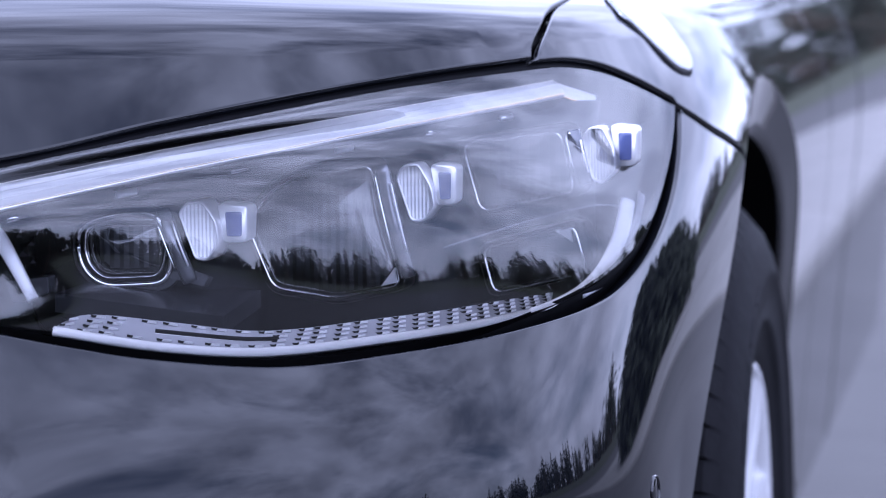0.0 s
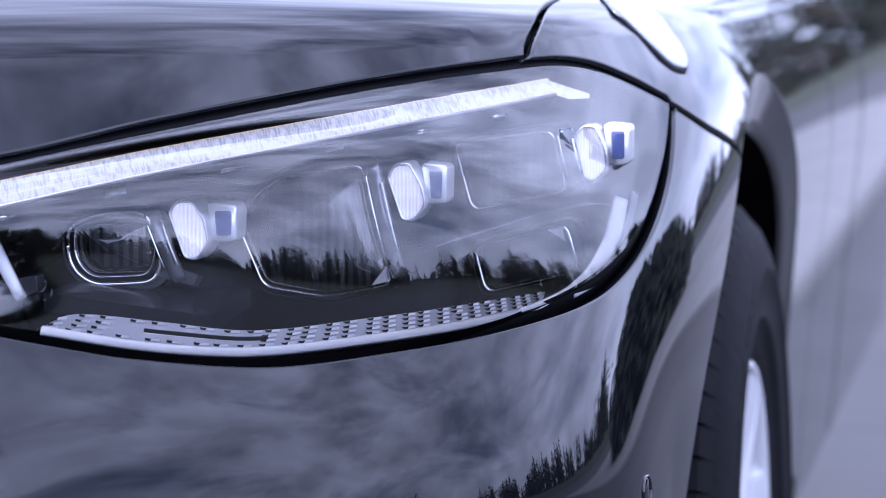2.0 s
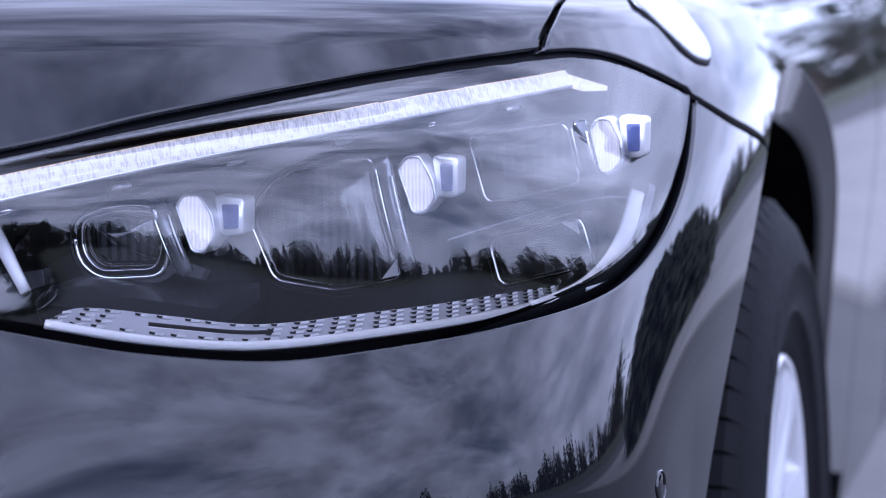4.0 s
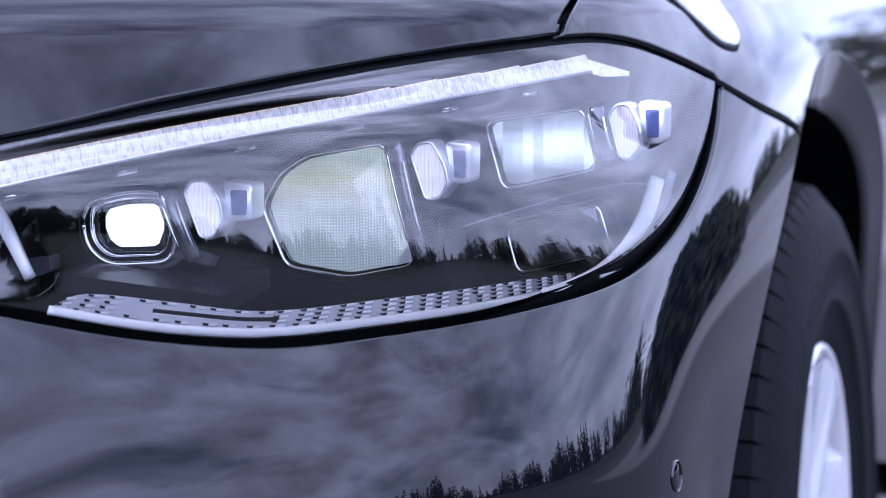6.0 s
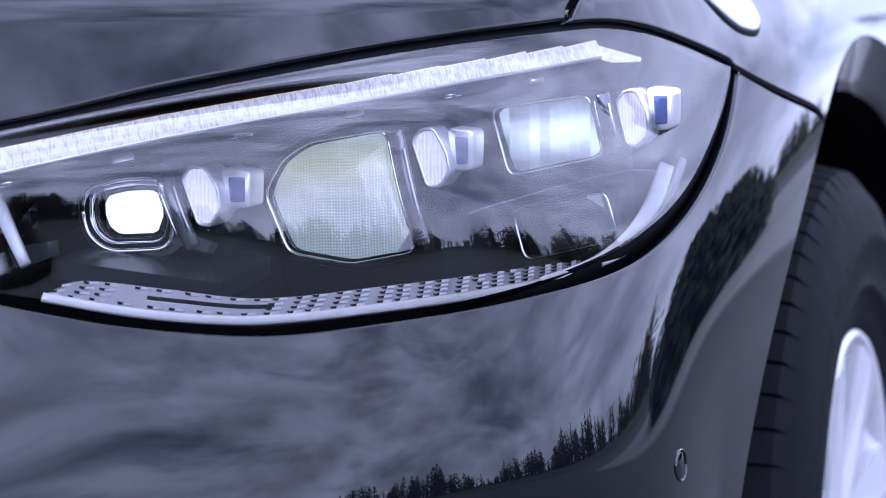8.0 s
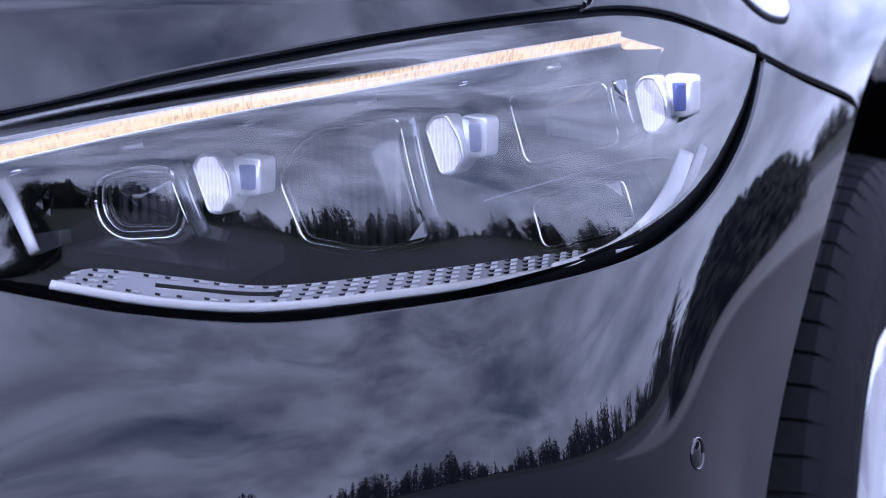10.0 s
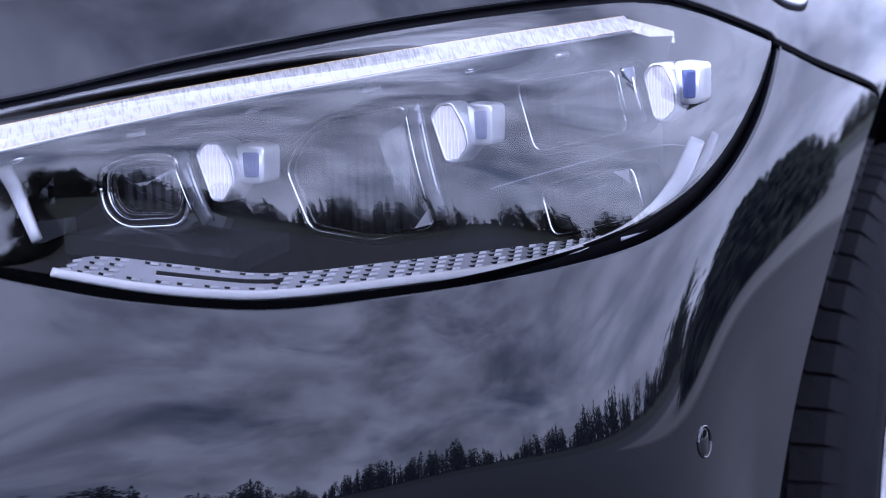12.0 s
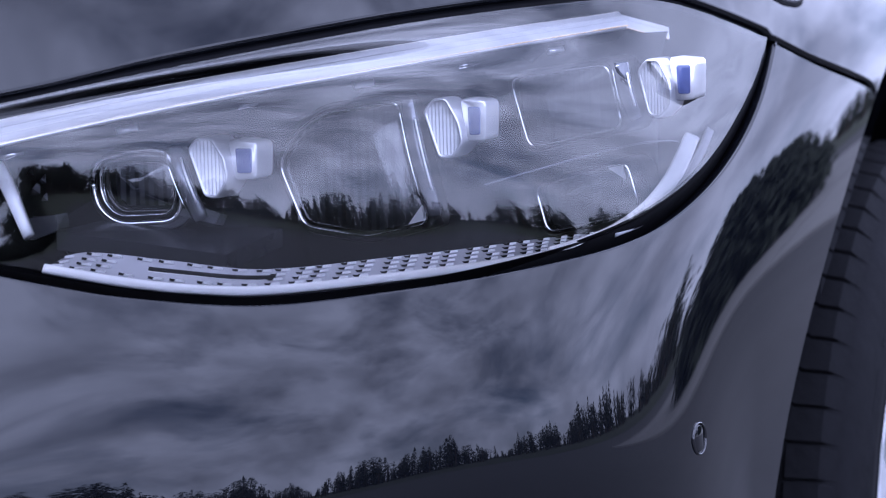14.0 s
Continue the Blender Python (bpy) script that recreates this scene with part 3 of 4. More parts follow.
def light_bar(lamp, a, b, face, width, thick=0.006):
    """One straight length of the long light guide, which turns about its own axis in place of switching."""
    a, b = Vector(a), Vector(b)
    t = (b - a).normalized()
    f = (Vector(face) - t * Vector(face).dot(t)).normalized()
    s = t.cross(f)
    m = Matrix((s, f, t)).transposed().to_4x4()
    m.translation = (a + b) / 2
    bar = part("light_guide", bmesh.new(), WHITE, lamp)
    bar.matrix_basis = m
    half, w = (b - a).length / 2 + 0.0005, width / 2
    deep = w / math.sqrt(3)
    sec = []
    for k in range(3):
        c, q = math.cos(2 * math.pi * k / 3), math.sin(2 * math.pi * k / 3)
        for x, y in ((-0.93 * w, 0.88 * deep), (-0.8 * w, deep), (-0.3 * w, 1.06 * deep), (-0.22 * w, 0.96 * deep), (0.22 * w, 0.96 * deep), (0.3 * w, 1.06 * deep), (0.8 * w, deep), (0.93 * w, 0.88 * deep)):
            sec.append((x * c - y * q, x * q + y * c))
    n = len(sec)
    v = [(x, y, z) for z in (-half, half) for x, y in sec]
    f = [(i, (i + 1) % n, n + (i + 1) % n, n + i) for i in range(n)] + [tuple(range(n)), tuple(range(n, 2 * n))]
    me = bar.data
    me.from_pydata(v, [], f)
    me.materials.append(GLOW_BAR)
    me.materials.append(GLOW_AMBER)
    for k in range(8, 24):
        me.polygons[k].material_index = 1 if k < 16 else 2
    return bar, m


BARS, PLATES = [], {}


COVER_LOW, COVER_TOP = [1.9732, -5.871, 7.0894, -3.9745, 1.5068], [-1.4247, 3.7587, -3.828, 1.9333, 0.3834]
COVER = [[0.0114, -0.0672, -0.0746, -0.0001, -0.533], [-0.0083, -0.0458, -0.1215, 0.0514, 0.3718],
         [-0.0157, 0.0106, 0.1141, 0.2444, 0.1875], [0.001, -0.0298, -0.0264, 0.1105, -0.4018]]


def glass_depth(u, w):
    """The cover bulges forward and stands upright in its lower half, where it falls back behind the bumper's edge."""
    u, w = np.asarray(u, float), np.asarray(w, float)
    m = np.clip((1.04 - u) / 0.28, 0, 1)
    low, top = np.polyval(COVER_LOW, u), np.polyval(COVER_TOP, u)
    k, x = np.clip((w - low) / (top - low), -0.2, 1.0), (u - 0.72) / 0.27
    turns = (1 + 0 * x, x, 2 * x * x - 1, 4 * x**3 - 3 * x)
    return m * m * (3 - 2 * m) * (1 - k) ** 2 * sum(c * t * k**j for t, row in zip(turns, COVER) for j, c in enumerate(row))


def build_headlamp(lamp):
    low, top = spline(GLASS_LOW, 0.005), spline(GLASS_TOP, 0.005)
    end = spline([tuple(low[-1]), (0.470, 0.71), (0.464, 0.745), tuple(top[0])], 0.005)
    outline = top + low + end[1:-1]
    glass = panel("cover_glass", outline, GLASS, lamp, "clear curved headlamp cover reflecting trees and clouds", step=0.0038, depth=glass_depth, flange=0.004)
    glass.visible_shadow = False
    # black seal round the glass
    loop = [np.array(p) for p in outline]
    big = np.array(loop)
    t = np.roll(big, -1, axis=0) - np.roll(big, 1, axis=0)
    t /= np.linalg.norm(t, axis=1, keepdims=True)
    o = np.stack([t[:, 1], -t[:, 0]], 1)
    if np.sum(big[:, 0] * np.roll(big[:, 1], -1) - np.roll(big[:, 0], -1) * big[:, 1]) < 0:
        o = -o
    n = len(big)
    rows, faces = [], []
    for k, d in ((-0.0028, 0.0045), (0.0006, 0.0030), (0.005, 0.0055), (0.014, 0.014)):
        q = big + o * k
        rows.append(skin(q[:, 0], q[:, 1]) - (d + glass_depth(q[:, 0], q[:, 1]))[:, None] * facing(q[:, 0], q[:, 1]))
    verts = np.concatenate(rows)
    for r in range(3):
        faces += [(r * n + i, r * n + (i + 1) % n, (r + 1) * n + (i + 1) % n, (r + 1) * n + i) for i in range(n)]
    part("seal", mesh_of(verts, faces), BLACK, lamp)
    # dark bowl behind everything
    rows = []
    c = big.mean(0)
    for k, d in ((1.0, 0.005), (1.0, 0.03), (0.99, 0.08), (0.97, 0.15), (0.80, 0.19), (0.55, 0.20), (0.30, 0.205), (0.05, 0.205)):
        q = c + (big - c) * k
        rows.append(under(q[:, 0], q[:, 1], d))
    verts, faces = np.concatenate(rows), []
    for r in range(7):
        faces += [(r * n + i, r * n + (i + 1) % n, (r + 1) * n + (i + 1) % n, (r + 1) * n + i) for i in range(n)]
    part("lamp_bowl", mesh_of(verts, faces), HOUSING, lamp)
    # long upper light guide
    mid = [(0.486, 0.7608), (0.514, 0.7673), (0.62, 0.7875), (0.737, 0.803), (0.853, 0.814), (0.967, 0.8209), (1.010, 0.8101)]
    cuts = spline(mid[:6], 0.03)
    pts = [under(*p, 0.02) for p in cuts]
    face = (0.10, -1.0, 0.42)
    for i in range(len(pts) - 1):
        k = i / (len(pts) - 2)
        BARS.append(light_bar(lamp, pts[i], pts[i + 1], face, 0.0185 - 0.004 * k))
    BARS.append(light_bar(lamp, pts[-1], under(1.010, 0.8101, 0.02), face, 0.010))
    # trough added to block the glow of the guide's turned-away faces
    verts, faces = [], []
    f = np.array(face) / np.linalg.norm(face)
    for i, p in enumerate(pts):
        t = pts[min(i + 1, len(pts) - 1)] - pts[max(i - 1, 0)]
        side = np.cross(t / np.linalg.norm(t), f)
        side = side / np.linalg.norm(side) * (1 if side[2] > 0 else -1)
        k = 1.0 - 0.22 * i / (len(pts) - 1)
        for a, b in ((-0.0128, 0.0080), (-0.0104, 0.0085), (-0.0102, 0.0050), (-0.0120, -0.016), (0.0120, -0.016), (0.0104, 0.0035), (0.0120, 0.0045)):
            verts.append(p + side * a * k + f * b * k)
    for i in range(len(pts) - 1):
        faces += [(i * 7 + j, i * 7 + j + 1, i * 7 + j + 8, i * 7 + j + 7) for j in range(6)]
    part("guide_trough", mesh_of(verts, faces), HOUSING, lamp, "dark trough added round the long light guide to hide its turned glow", smooth=False)
    edge = [verts[i * 7] * 0.5 + verts[i * 7 + 1] * 0.5 + f * 0.001 for i in range(len(pts))]
    part("trough_edge", sweep(edge, [face] * len(edge), 0.0019, 0.0014), SILVER, lamp, "bright lower edge of the trough")
    # bright pieces added for the glints along the trough's lower edge
    for i in range(2, len(pts) - 2, 2):
        q = pts[i] + (pts[i + 1] - pts[i]) * 0.3
        t = (pts[i + 1] - pts[i]) / np.linalg.norm(pts[i + 1] - pts[i])
        w = np.array([0, 0, -0.0165 + 0.003 * i / len(pts)]) + f * 0.004
        part("trough_glint", sweep([q + w - t * 0.007, q + w, q + w + t * 0.007], [face] * 3, 0.0042, 0.003), CHROME if i % 4 else SILVER, lamp)
    # lower perforated strip
    up = spline([(0.529, 0.7032), (0.553, 0.7128), (0.603, 0.7082), (0.647, 0.7021), (0.679, 0.7016), (0.751, 0.704), (0.846, 0.7007), (0.921, 0.6914)], 0.004)
    dn = spline([(0.529, 0.6959), (0.582, 0.6865), (0.63, 0.6817), (0.664, 0.6813), (0.739, 0.6842), (0.83, 0.6837), (0.922, 0.68)], 0.004)

    def between(s, v):
        a = up[min(int(s * (len(up) - 1)), len(up) - 1)]
        b = dn[min(int(s * (len(dn) - 1)), len(dn) - 1)]
        q = a + (b - a) * v
        return under(q[0], q[1], 0.060 - 0.012 * v)

    verts, faces, m = [], [], 90
    for i in range(m):
        for v in (0.0, 0.5, 0.92, 1.0):
            verts.append(between(i / (m - 1), v))
        verts.append(between(i / (m - 1), 1.0) + np.array([0, 0.004, -0.004]))
    for i in range(m - 1):
        for j in range(4):
            k = i * 5 + j
            faces.append((k, k + 1, k + 6, k + 5))
    strip = part("louvred_strip", mesh_of(verts, faces), STRIP, lamp, "silver perforated lower trim strip")
    me = bpy.data.meshes.new("louvre")
    me.from_pydata([(-0.0033, 0, -0.0013), (0.0033, 0, -0.0013), (0.0033, 0, 0.0013), (-0.0033, 0, 0.0013), (-0.0026, -0.0016, -0.0010), (0.0030, -0.0016, -0.0010), (0.0030, -0.0009, 0.0004), (-0.0026, -0.0009, 0.0004), (-0.0028, -0.0002, 0.0014), (0.0030, -0.0002, 0.0014), (-0.0066, -0.0003, -0.0012), (-0.0066, -0.0003, 0.0016)], [],
                   [(4, 5, 6, 7), (0, 1, 5, 4), (1, 2, 6, 5), (7, 6, 9, 8), (0, 4, 7, 3), (10, 0, 3, 11)])
    # white faces paint the louvres' highlights, black faces stand in for open slots
    for mat in (WHITE, BLACK):
        me.materials.append(mat)
    for k in (3, 4, 5):
        me.polygons[k].material_index = 1
    for i in range(26):
        s = 0.05 + 0.92 * i / 25
        for j in range(4):
            if 3 <= i <= 8 and j in (1, 2):
                continue
            v = 0.10 + 0.21 * j
            s2 = max(0.0, s - 0.010 * j)
            p, q, r = between(s2, v), between(min(s2 + 0.03, 1), v), between(s2, v + 0.08)
            ex = Vector(q - p).normalized()
            ez = Vector(p - r).normalized()
            ey = ez.cross(ex).normalized()
            if ey.y < 0:
                ex, ey = -ex, -ey
            ez = ex.cross(ey)
            ob = new("louvre", me)
            ob.parent = lamp
            mm = Matrix((ex, ey, ez)).transposed().to_4x4()
            mm.translation = Vector(p) - ey * 0.0003
            ob.matrix_basis = mm
    slot = [between(0.16 + 0.20 * k / 12, 0.42) + np.array([0, -0.0006, 0.0006]) for k in range(13)]
    part("long_slot", sweep(slot, [(0.1, -1, 0.8)] * 13, 0.0030, 0.0012), BLACK, lamp)
    lip = [p + np.array([0, -0.0008, -0.0022]) for p in slot]
    part("slot_lip", sweep(lip, [(0.1, -1, 0.8)] * 13, 0.0016, 0.0016), WHITE, lamp)
    edge = [under(q[0], q[1] - 0.0012, 0.0445) for q in dn]
    part("white_edge", sweep(edge, [(0.1, -1, 1.0)] * len(edge), 0.0068, 0.003), WHITE, lamp)
    # white guide that rises at the outer end
    arc = spline([(0.831, 0.6755), (0.862, 0.6781), (0.89, 0.6821), (0.921, 0.6914), (0.954, 0.7095), (0.988, 0.7358)], 0.004)
    p = [under(q[0], q[1], 0.016) for q in arc]
    part("side_light_guide", sweep(p, [(0.45, -1, 0.55)] * len(p), 0.0120, 0.004, lambda k: 0.35 + 0.65 * min(1, 2 * k) - 0.5 * max(0, k - 0.85)), WHITE, lamp, "white curved light guide")
    fin = spline([(0.881, 0.6788), (0.914, 0.6849), (0.948, 0.6986), (0.982, 0.7191), (1.006, 0.7373)], 0.004)
    p = [under(q[0], q[1], 0.012) for q in fin]
    part("clear_fin", sweep(p, [(0.7, -1, 0.25)] * len(p), 0.0060, 0.002), STRIP, lamp)
    # pointed guide at the inner end
    chev = [(0.497, 0.7744), (0.509, 0.7547), (0.521, 0.7178)]
    p = [under(*q, 0.05) for q in spline(chev, 0.006)]
    part("inner_light_guide", sweep(p, [(0.1, -1, 0.1)] * len(p), 0.012, 0.005, lambda k: 1.0 - 0.4 * k), WHITE, lamp, "white pointed inner light guide")
    # lens units
    PLATES["small"] = lens_unit(lamp, "small_beam_unit", [(0.556, 0.728), (0.578, 0.733), (0.604, 0.7335), (0.6085, 0.714), (0.604, 0.698), (0.566, 0.6965), (0.556, 0.708)], -0.84, 0.05, 6, GLOW_SMALL, "small square beam lens in a dark frame", 0.006, 0.80)
    PLATES["main"] = lens_unit(lamp, "main_projector", [(0.6465, 0.7215), (0.6589, 0.743), (0.6775, 0.7547), (0.7305, 0.7637), (0.7510, 0.6830), (0.7060, 0.6748), (0.6630, 0.6817)], -0.75, 0.075, 16, GLOW_MAIN, "large projector lens with cut corners", 0.014)
    PLATES["side"] = lens_unit(lamp, "upper_beam_unit", [(0.7815, 0.7730), (0.8490, 0.7815), (0.8585, 0.7410), (0.7940, 0.7275)], -0.655, 0.05, 10, GLOW_SIDE, "upper rectangular beam lens", 0.008)
    lens_unit(lamp, "lower_beam_unit", [(0.7928, 0.6968), (0.8560, 0.7135), (0.8653, 0.6814), (0.8007, 0.6666)], -0.64, 0.04, 5, REFLECTOR, "lower unlit rectangular beam lens", 0.007)
    # silver triangles added as glints in the corners of two lenses
    for y, q in ((-0.6440, [(0.8450, 0.7108), (0.8552, 0.7128), (0.8570, 0.7030)]), (-0.7545, [(0.7390, 0.6815), (0.7503, 0.6842), (0.7490, 0.6945)])):
        v = [(x, y, z) for x, z in q] + [(x, y + 0.003, z) for x, z in q]
        part("cut_corner", mesh_of(v, [(0, 1, 2), (3, 4, 5), (0, 1, 4, 3), (1, 2, 5, 4), (2, 0, 3, 5)]), SILVER, lamp, smooth=False)
    # stepped bezel between the units
    steps = [(0.500, 0.640, -0.815, 0.670, 0.765), (0.640, 0.772, -0.722, 0.660, 0.785), (0.772, 0.868, -0.612, 0.662, 0.772)]
    verts, faces = [], []
    for x0, x1, y, z0, z1 in steps:
        for x, dy in ((x0, 0.012), (x0 + 0.012, 0.0), (x1 - 0.012, 0.0), (x1, 0.012)):
            verts += [(x, y + dy + 0.018, z0 - 0.02), (x, y + dy, z0), (x, y + dy, z1), (x, y + dy + 0.03, z1 + 0.03)]
    for i in range(11):
        for j in range(3):
            faces.append((i * 4 + j, (i + 1) * 4 + j, (i + 1) * 4 + j + 1, i * 4 + j + 1))
    part("stepped_bezel", mesh_of(verts, faces), BEZEL, lamp, "dark grey stepped bezel")
    for x, z0, z1, y, k in ((0.7400, 0.765, 0.688, -0.752, 0.018), (0.8590, 0.783, 0.746, -0.652, 0.009), (0.6080, 0.7410, 0.6930, -0.840, 0.018)):
        p = [np.array([x + k * t, y - 0.004 * math.sin(3.1 * t), z0 + (z1 - z0) * t]) for t in np.linspace(0, 1, 14)]
        part("bezel_fin", sweep(p, [(0.3, -1, 0.1)] * 14, 0.0105, 0.008), FIN, lamp)
        part("fin_edge", sweep([q + np.array([0.0052, -0.0052, 0]) for q in p[2:-3]], [(0.1, -1, 0.1)] * 9, 0.0012, 0.0016), SILVER, lamp)
        p = [q + np.array([-0.0052, -0.0052, 0]) for q in p]
        part("fin_edge", sweep(p[1:-2], [(0.1, -1, 0.1)] * 11, 0.0016, 0.0016), CHROME, lamp)
    # bright rings of the small unit
    ring = rounded([(0.549, 0.730), (0.575, 0.7385), (0.606, 0.7400), (0.6155, 0.715), (0.612, 0.692), (0.566, 0.6895), (0.550, 0.703)], 0.012, 5)
    for k, dy, wd in ((0.0, -0.003, 0.0034), (-0.0042, 0.004, 0.0022), (0.0042, 0.003, 0.0016)):
        g = [np.array([q[0], -0.842 + dy, q[1]]) for q in grown(ring, k)]
        part("bright_ring", sweep(g + g[:1], [(0.1, -1, 0.1)] * (len(g) + 1), wd, 0.003), CHROME, lamp)
    g = [np.array([q[0], -0.838, q[1]]) for q in grown(ring, 0.0022)]
    part("clear_collar", sweep(g + g[:1], [(0.2, -1, 0.35)] * (len(g) + 1), 0.0085, 0.006), FIN, lamp, "thick glossy collar of the small beam lens")
    wedge = [(0.612, -0.846, 0.696), (0.634, -0.836, 0.689), (0.638, -0.836, 0.696), (0.620, -0.846, 0.704)]
    part("collar_foot", mesh_of(wedge + [(x, y + 0.012, z - 0.002) for x, y, z in wedge], [(0, 1, 2, 3), (4, 5, 6, 7), (0, 1, 5, 4), (1, 2, 6, 5), (2, 3, 7, 6), (3, 0, 4, 7)]), FIN, lamp, smooth=False)
    # ledge between the two rectangular lenses
    p = spline([(0.758, -0.705, 0.6985), (0.800, -0.668, 0.7110), (0.850, -0.628, 0.7240), (0.878, -0.606, 0.7265), (0.895, -0.585, 0.7200)], 0.006)
    part("ledge", sweep(p, [(0.3, -1, 0.4)] * len(p), 0.0011, 0.003), FIN, lamp, "thin bright ledge between the rectangular lenses")
    # small cut reflector beside the inner guide
    c = np.array([0.519, -0.870, 0.716])
    for dx, dz, k in ((0, 0, 1.0), (0.006, 0.006, 0.7), (-0.003, 0.011, 0.6), (0.007, -0.006, 0.6)):
        v = [c + np.array([dx, 0, dz]) + k * np.array(q) for q in ((-0.004, 0, -0.005), (0.004, 0, -0.004), (0.003, 0.001, 0.005), (-0.003, 0.002, 0.004), (0.0005, -0.004, 0.0))]
        part("cut_reflector", mesh_of(v, [(0, 1, 4), (1, 2, 4), (2, 3, 4), (3, 0, 4), (3, 2, 1, 0)]), CHROME, lamp, smooth=False)
    # bracket at the inner guide
    b = rounded([(0.508, 0.6960), (0.516, 0.6965), (0.5375, 0.6990), (0.5385, 0.6880), (0.520, 0.6815), (0.5125, 0.6820)], 0.0015, 2)
    v, f, n = outline_mesh([(b, -0.86), (b, -0.876), (grown(b, -0.0006), -0.877)])
    f.append(tuple(range(2 * n, 3 * n)))
    part("inner_bracket", mesh_of(v, f), FIN, lamp, "grey bracket beside the inner guide", smooth=False)
    # daytime blocks
    shapes = [([(0.6205, 0.7385), (0.6254, 0.7449), (0.6353, 0.7449), (0.6429, 0.733), (0.6454, 0.7198), (0.6383, 0.7085), (0.6304, 0.7096)], -0.84, (0.647, 0.6605, 0.7226, 0.739)),
              ([(0.7497, 0.7562), (0.7546, 0.7632), (0.7638, 0.7639), (0.7715, 0.7485), (0.7741, 0.737), (0.7671, 0.7273), (0.7591, 0.7273)], -0.742, (0.7745, 0.7855, 0.7405, 0.7593)),
              ([(0.8625, 0.7759), (0.8675, 0.7827), (0.8757, 0.7827), (0.8824, 0.7679), (0.8835, 0.7539), (0.8752, 0.7451), (0.8691, 0.7479)], -0.62, (0.8845, 0.8965, 0.760, 0.780))]
    for k, (o, y, chip) in enumerate(shapes):
        PLATES["block%d" % k] = light_block(lamp, o, y, chip)
    # stepped floor plate inside the bowl
    v = [(0.55, -0.90, 0.690), (0.655, -0.865, 0.672), (0.662, -0.79, 0.682), (0.56, -0.80, 0.694)]
    bm = mesh_of([(x, y, z) for x, y, z in v] + [(x, y, z - 0.012) for x, y, z in v], [(0, 1, 2, 3), (4, 5, 6, 7), (0, 1, 5, 4), (1, 2, 6, 5), (2, 3, 7, 6), (3, 0, 4, 7)])
    part("bowl_step", bm, BEZEL, lamp, smooth=False)


# ---- wheel ----
SMALL = Matrix.Diagonal((1.0, 0.91, 0.91, 1.0))


def build_wheel(wheel):
    tyre = part("tyre", lathe([(0.186, -0.20), (0.240, -0.222), (0.30, -0.232), (0.336, -0.222), (0.351, -0.196), (0.3535, -0.12), (0.351, -0.045), (0.344, -0.022), (0.330, -0.009), (0.314, -0.002), (0.296, 0.0015), (0.290, 0.0035), (0.286, 0.0015), (0.268, 0.001), (0.248, -0.004), (0.246, -0.002), (0.243, -0.005), (0.222, -0.010), (0.204, -0.016), (0.194, -0.024)], 128), TYRE, wheel, "black tyre with a blocky shoulder tread")
    n = 72
    blk = mesh_of([(-0.052, -0.0145, 0.346), (-0.020, -0.0138, 0.336), (-0.020, 0.0138, 0.336), (-0.052, 0.0145, 0.346), (-0.052, -0.0138, 0.3565), (-0.026, -0.0132, 0.3505), (-0.026, 0.0132, 0.3505), (-0.052, 0.0138, 0.3565), (-0.013, -0.0125, 0.334), (-0.013, 0.0125, 0.334)],
                  [(4, 5, 6, 7), (0, 4, 7, 3), (0, 1, 5, 4), (3, 7, 6, 2), (5, 8, 9, 6), (1, 8, 5), (2, 6, 9)])
    first = part("tread_block", blk, TYRE, wheel, smooth=False)
    for i in range(n):
        ob = first if i == 0 else new("tread_block", first.data)
        ob.parent = wheel
        ob.matrix_basis = Matrix.Rotation(2 * math.pi * i / n, 4, "X")
    # raised bars where the sidewall is lettered
    bar = mesh_of([(0.0, -0.02, 0.282), (0.0, 0.02, 0.282), (0.0, 0.02, 0.300), (0.0, -0.02, 0.300), (0.002, -0.019, 0.283), (0.002, 0.019, 0.283), (0.0015, 0.019, 0.299), (0.0015, -0.019, 0.299)], [(4, 5, 6, 7), (0, 1, 5, 4), (1, 2, 6, 5), (2, 3, 7, 6), (3, 0, 4, 7)])
    first = part("sidewall_mark", bar, TYRE, wheel, smooth=False)
    for i, a in enumerate((20, 32, 44, 56, 110, 122, 134, 200, 212, 224, 236, 290, 302, 314)):
        ob = first if i == 0 else new("sidewall_mark", first.data)
        ob.parent = wheel
        ob.matrix_basis = Matrix.Rotation(radians(a), 4, "X")
    rim = part("rim", lathe([(0.220, -0.205), (0.210, -0.19), (0.202, -0.10), (0.200, -0.045), (0.206, -0.024), (0.214, -0.014), (0.2215, -0.0115), (0.2255, -0.015), (0.2255, -0.024)], 96), ALLOY, wheel, "light silver alloy rim")
    rim.matrix_basis = SMALL
    spoke = mesh_of([(-0.030, -0.030, 0.045), (-0.030, 0.030, 0.045), (-0.016, 0.052, 0.210), (-0.016, -0.052, 0.210), (-0.062, -0.026, 0.045), (-0.062, 0.026, 0.045), (-0.048, 0.047, 0.210), (-0.048, -0.047, 0.210), (-0.022, 0.0, 0.045), (-0.012, 0.0, 0.210)],
                    [(0, 8, 9, 3), (8, 1, 2, 9), (4, 5, 6, 7), (0, 4, 7, 3), (1, 5, 6, 2), (3, 9, 2, 6, 7)])
    first = part("spoke", spoke, ALLOY, wheel, smooth=False)
    for i in range(7):
        ob = first if i == 0 else new("spoke", first.data)
        ob.parent = wheel
        ob.matrix_basis = SMALL @ Matrix.Rotation(2 * math.pi * i / 7 + 0.35, 4, "X")
    part("hub_cap", lathe([(0.0, -0.020), (0.03, -0.021), (0.046, -0.028), (0.052, -0.045), (0.052, -0.09)], 40), ALLOY, wheel).matrix_basis = SMALL
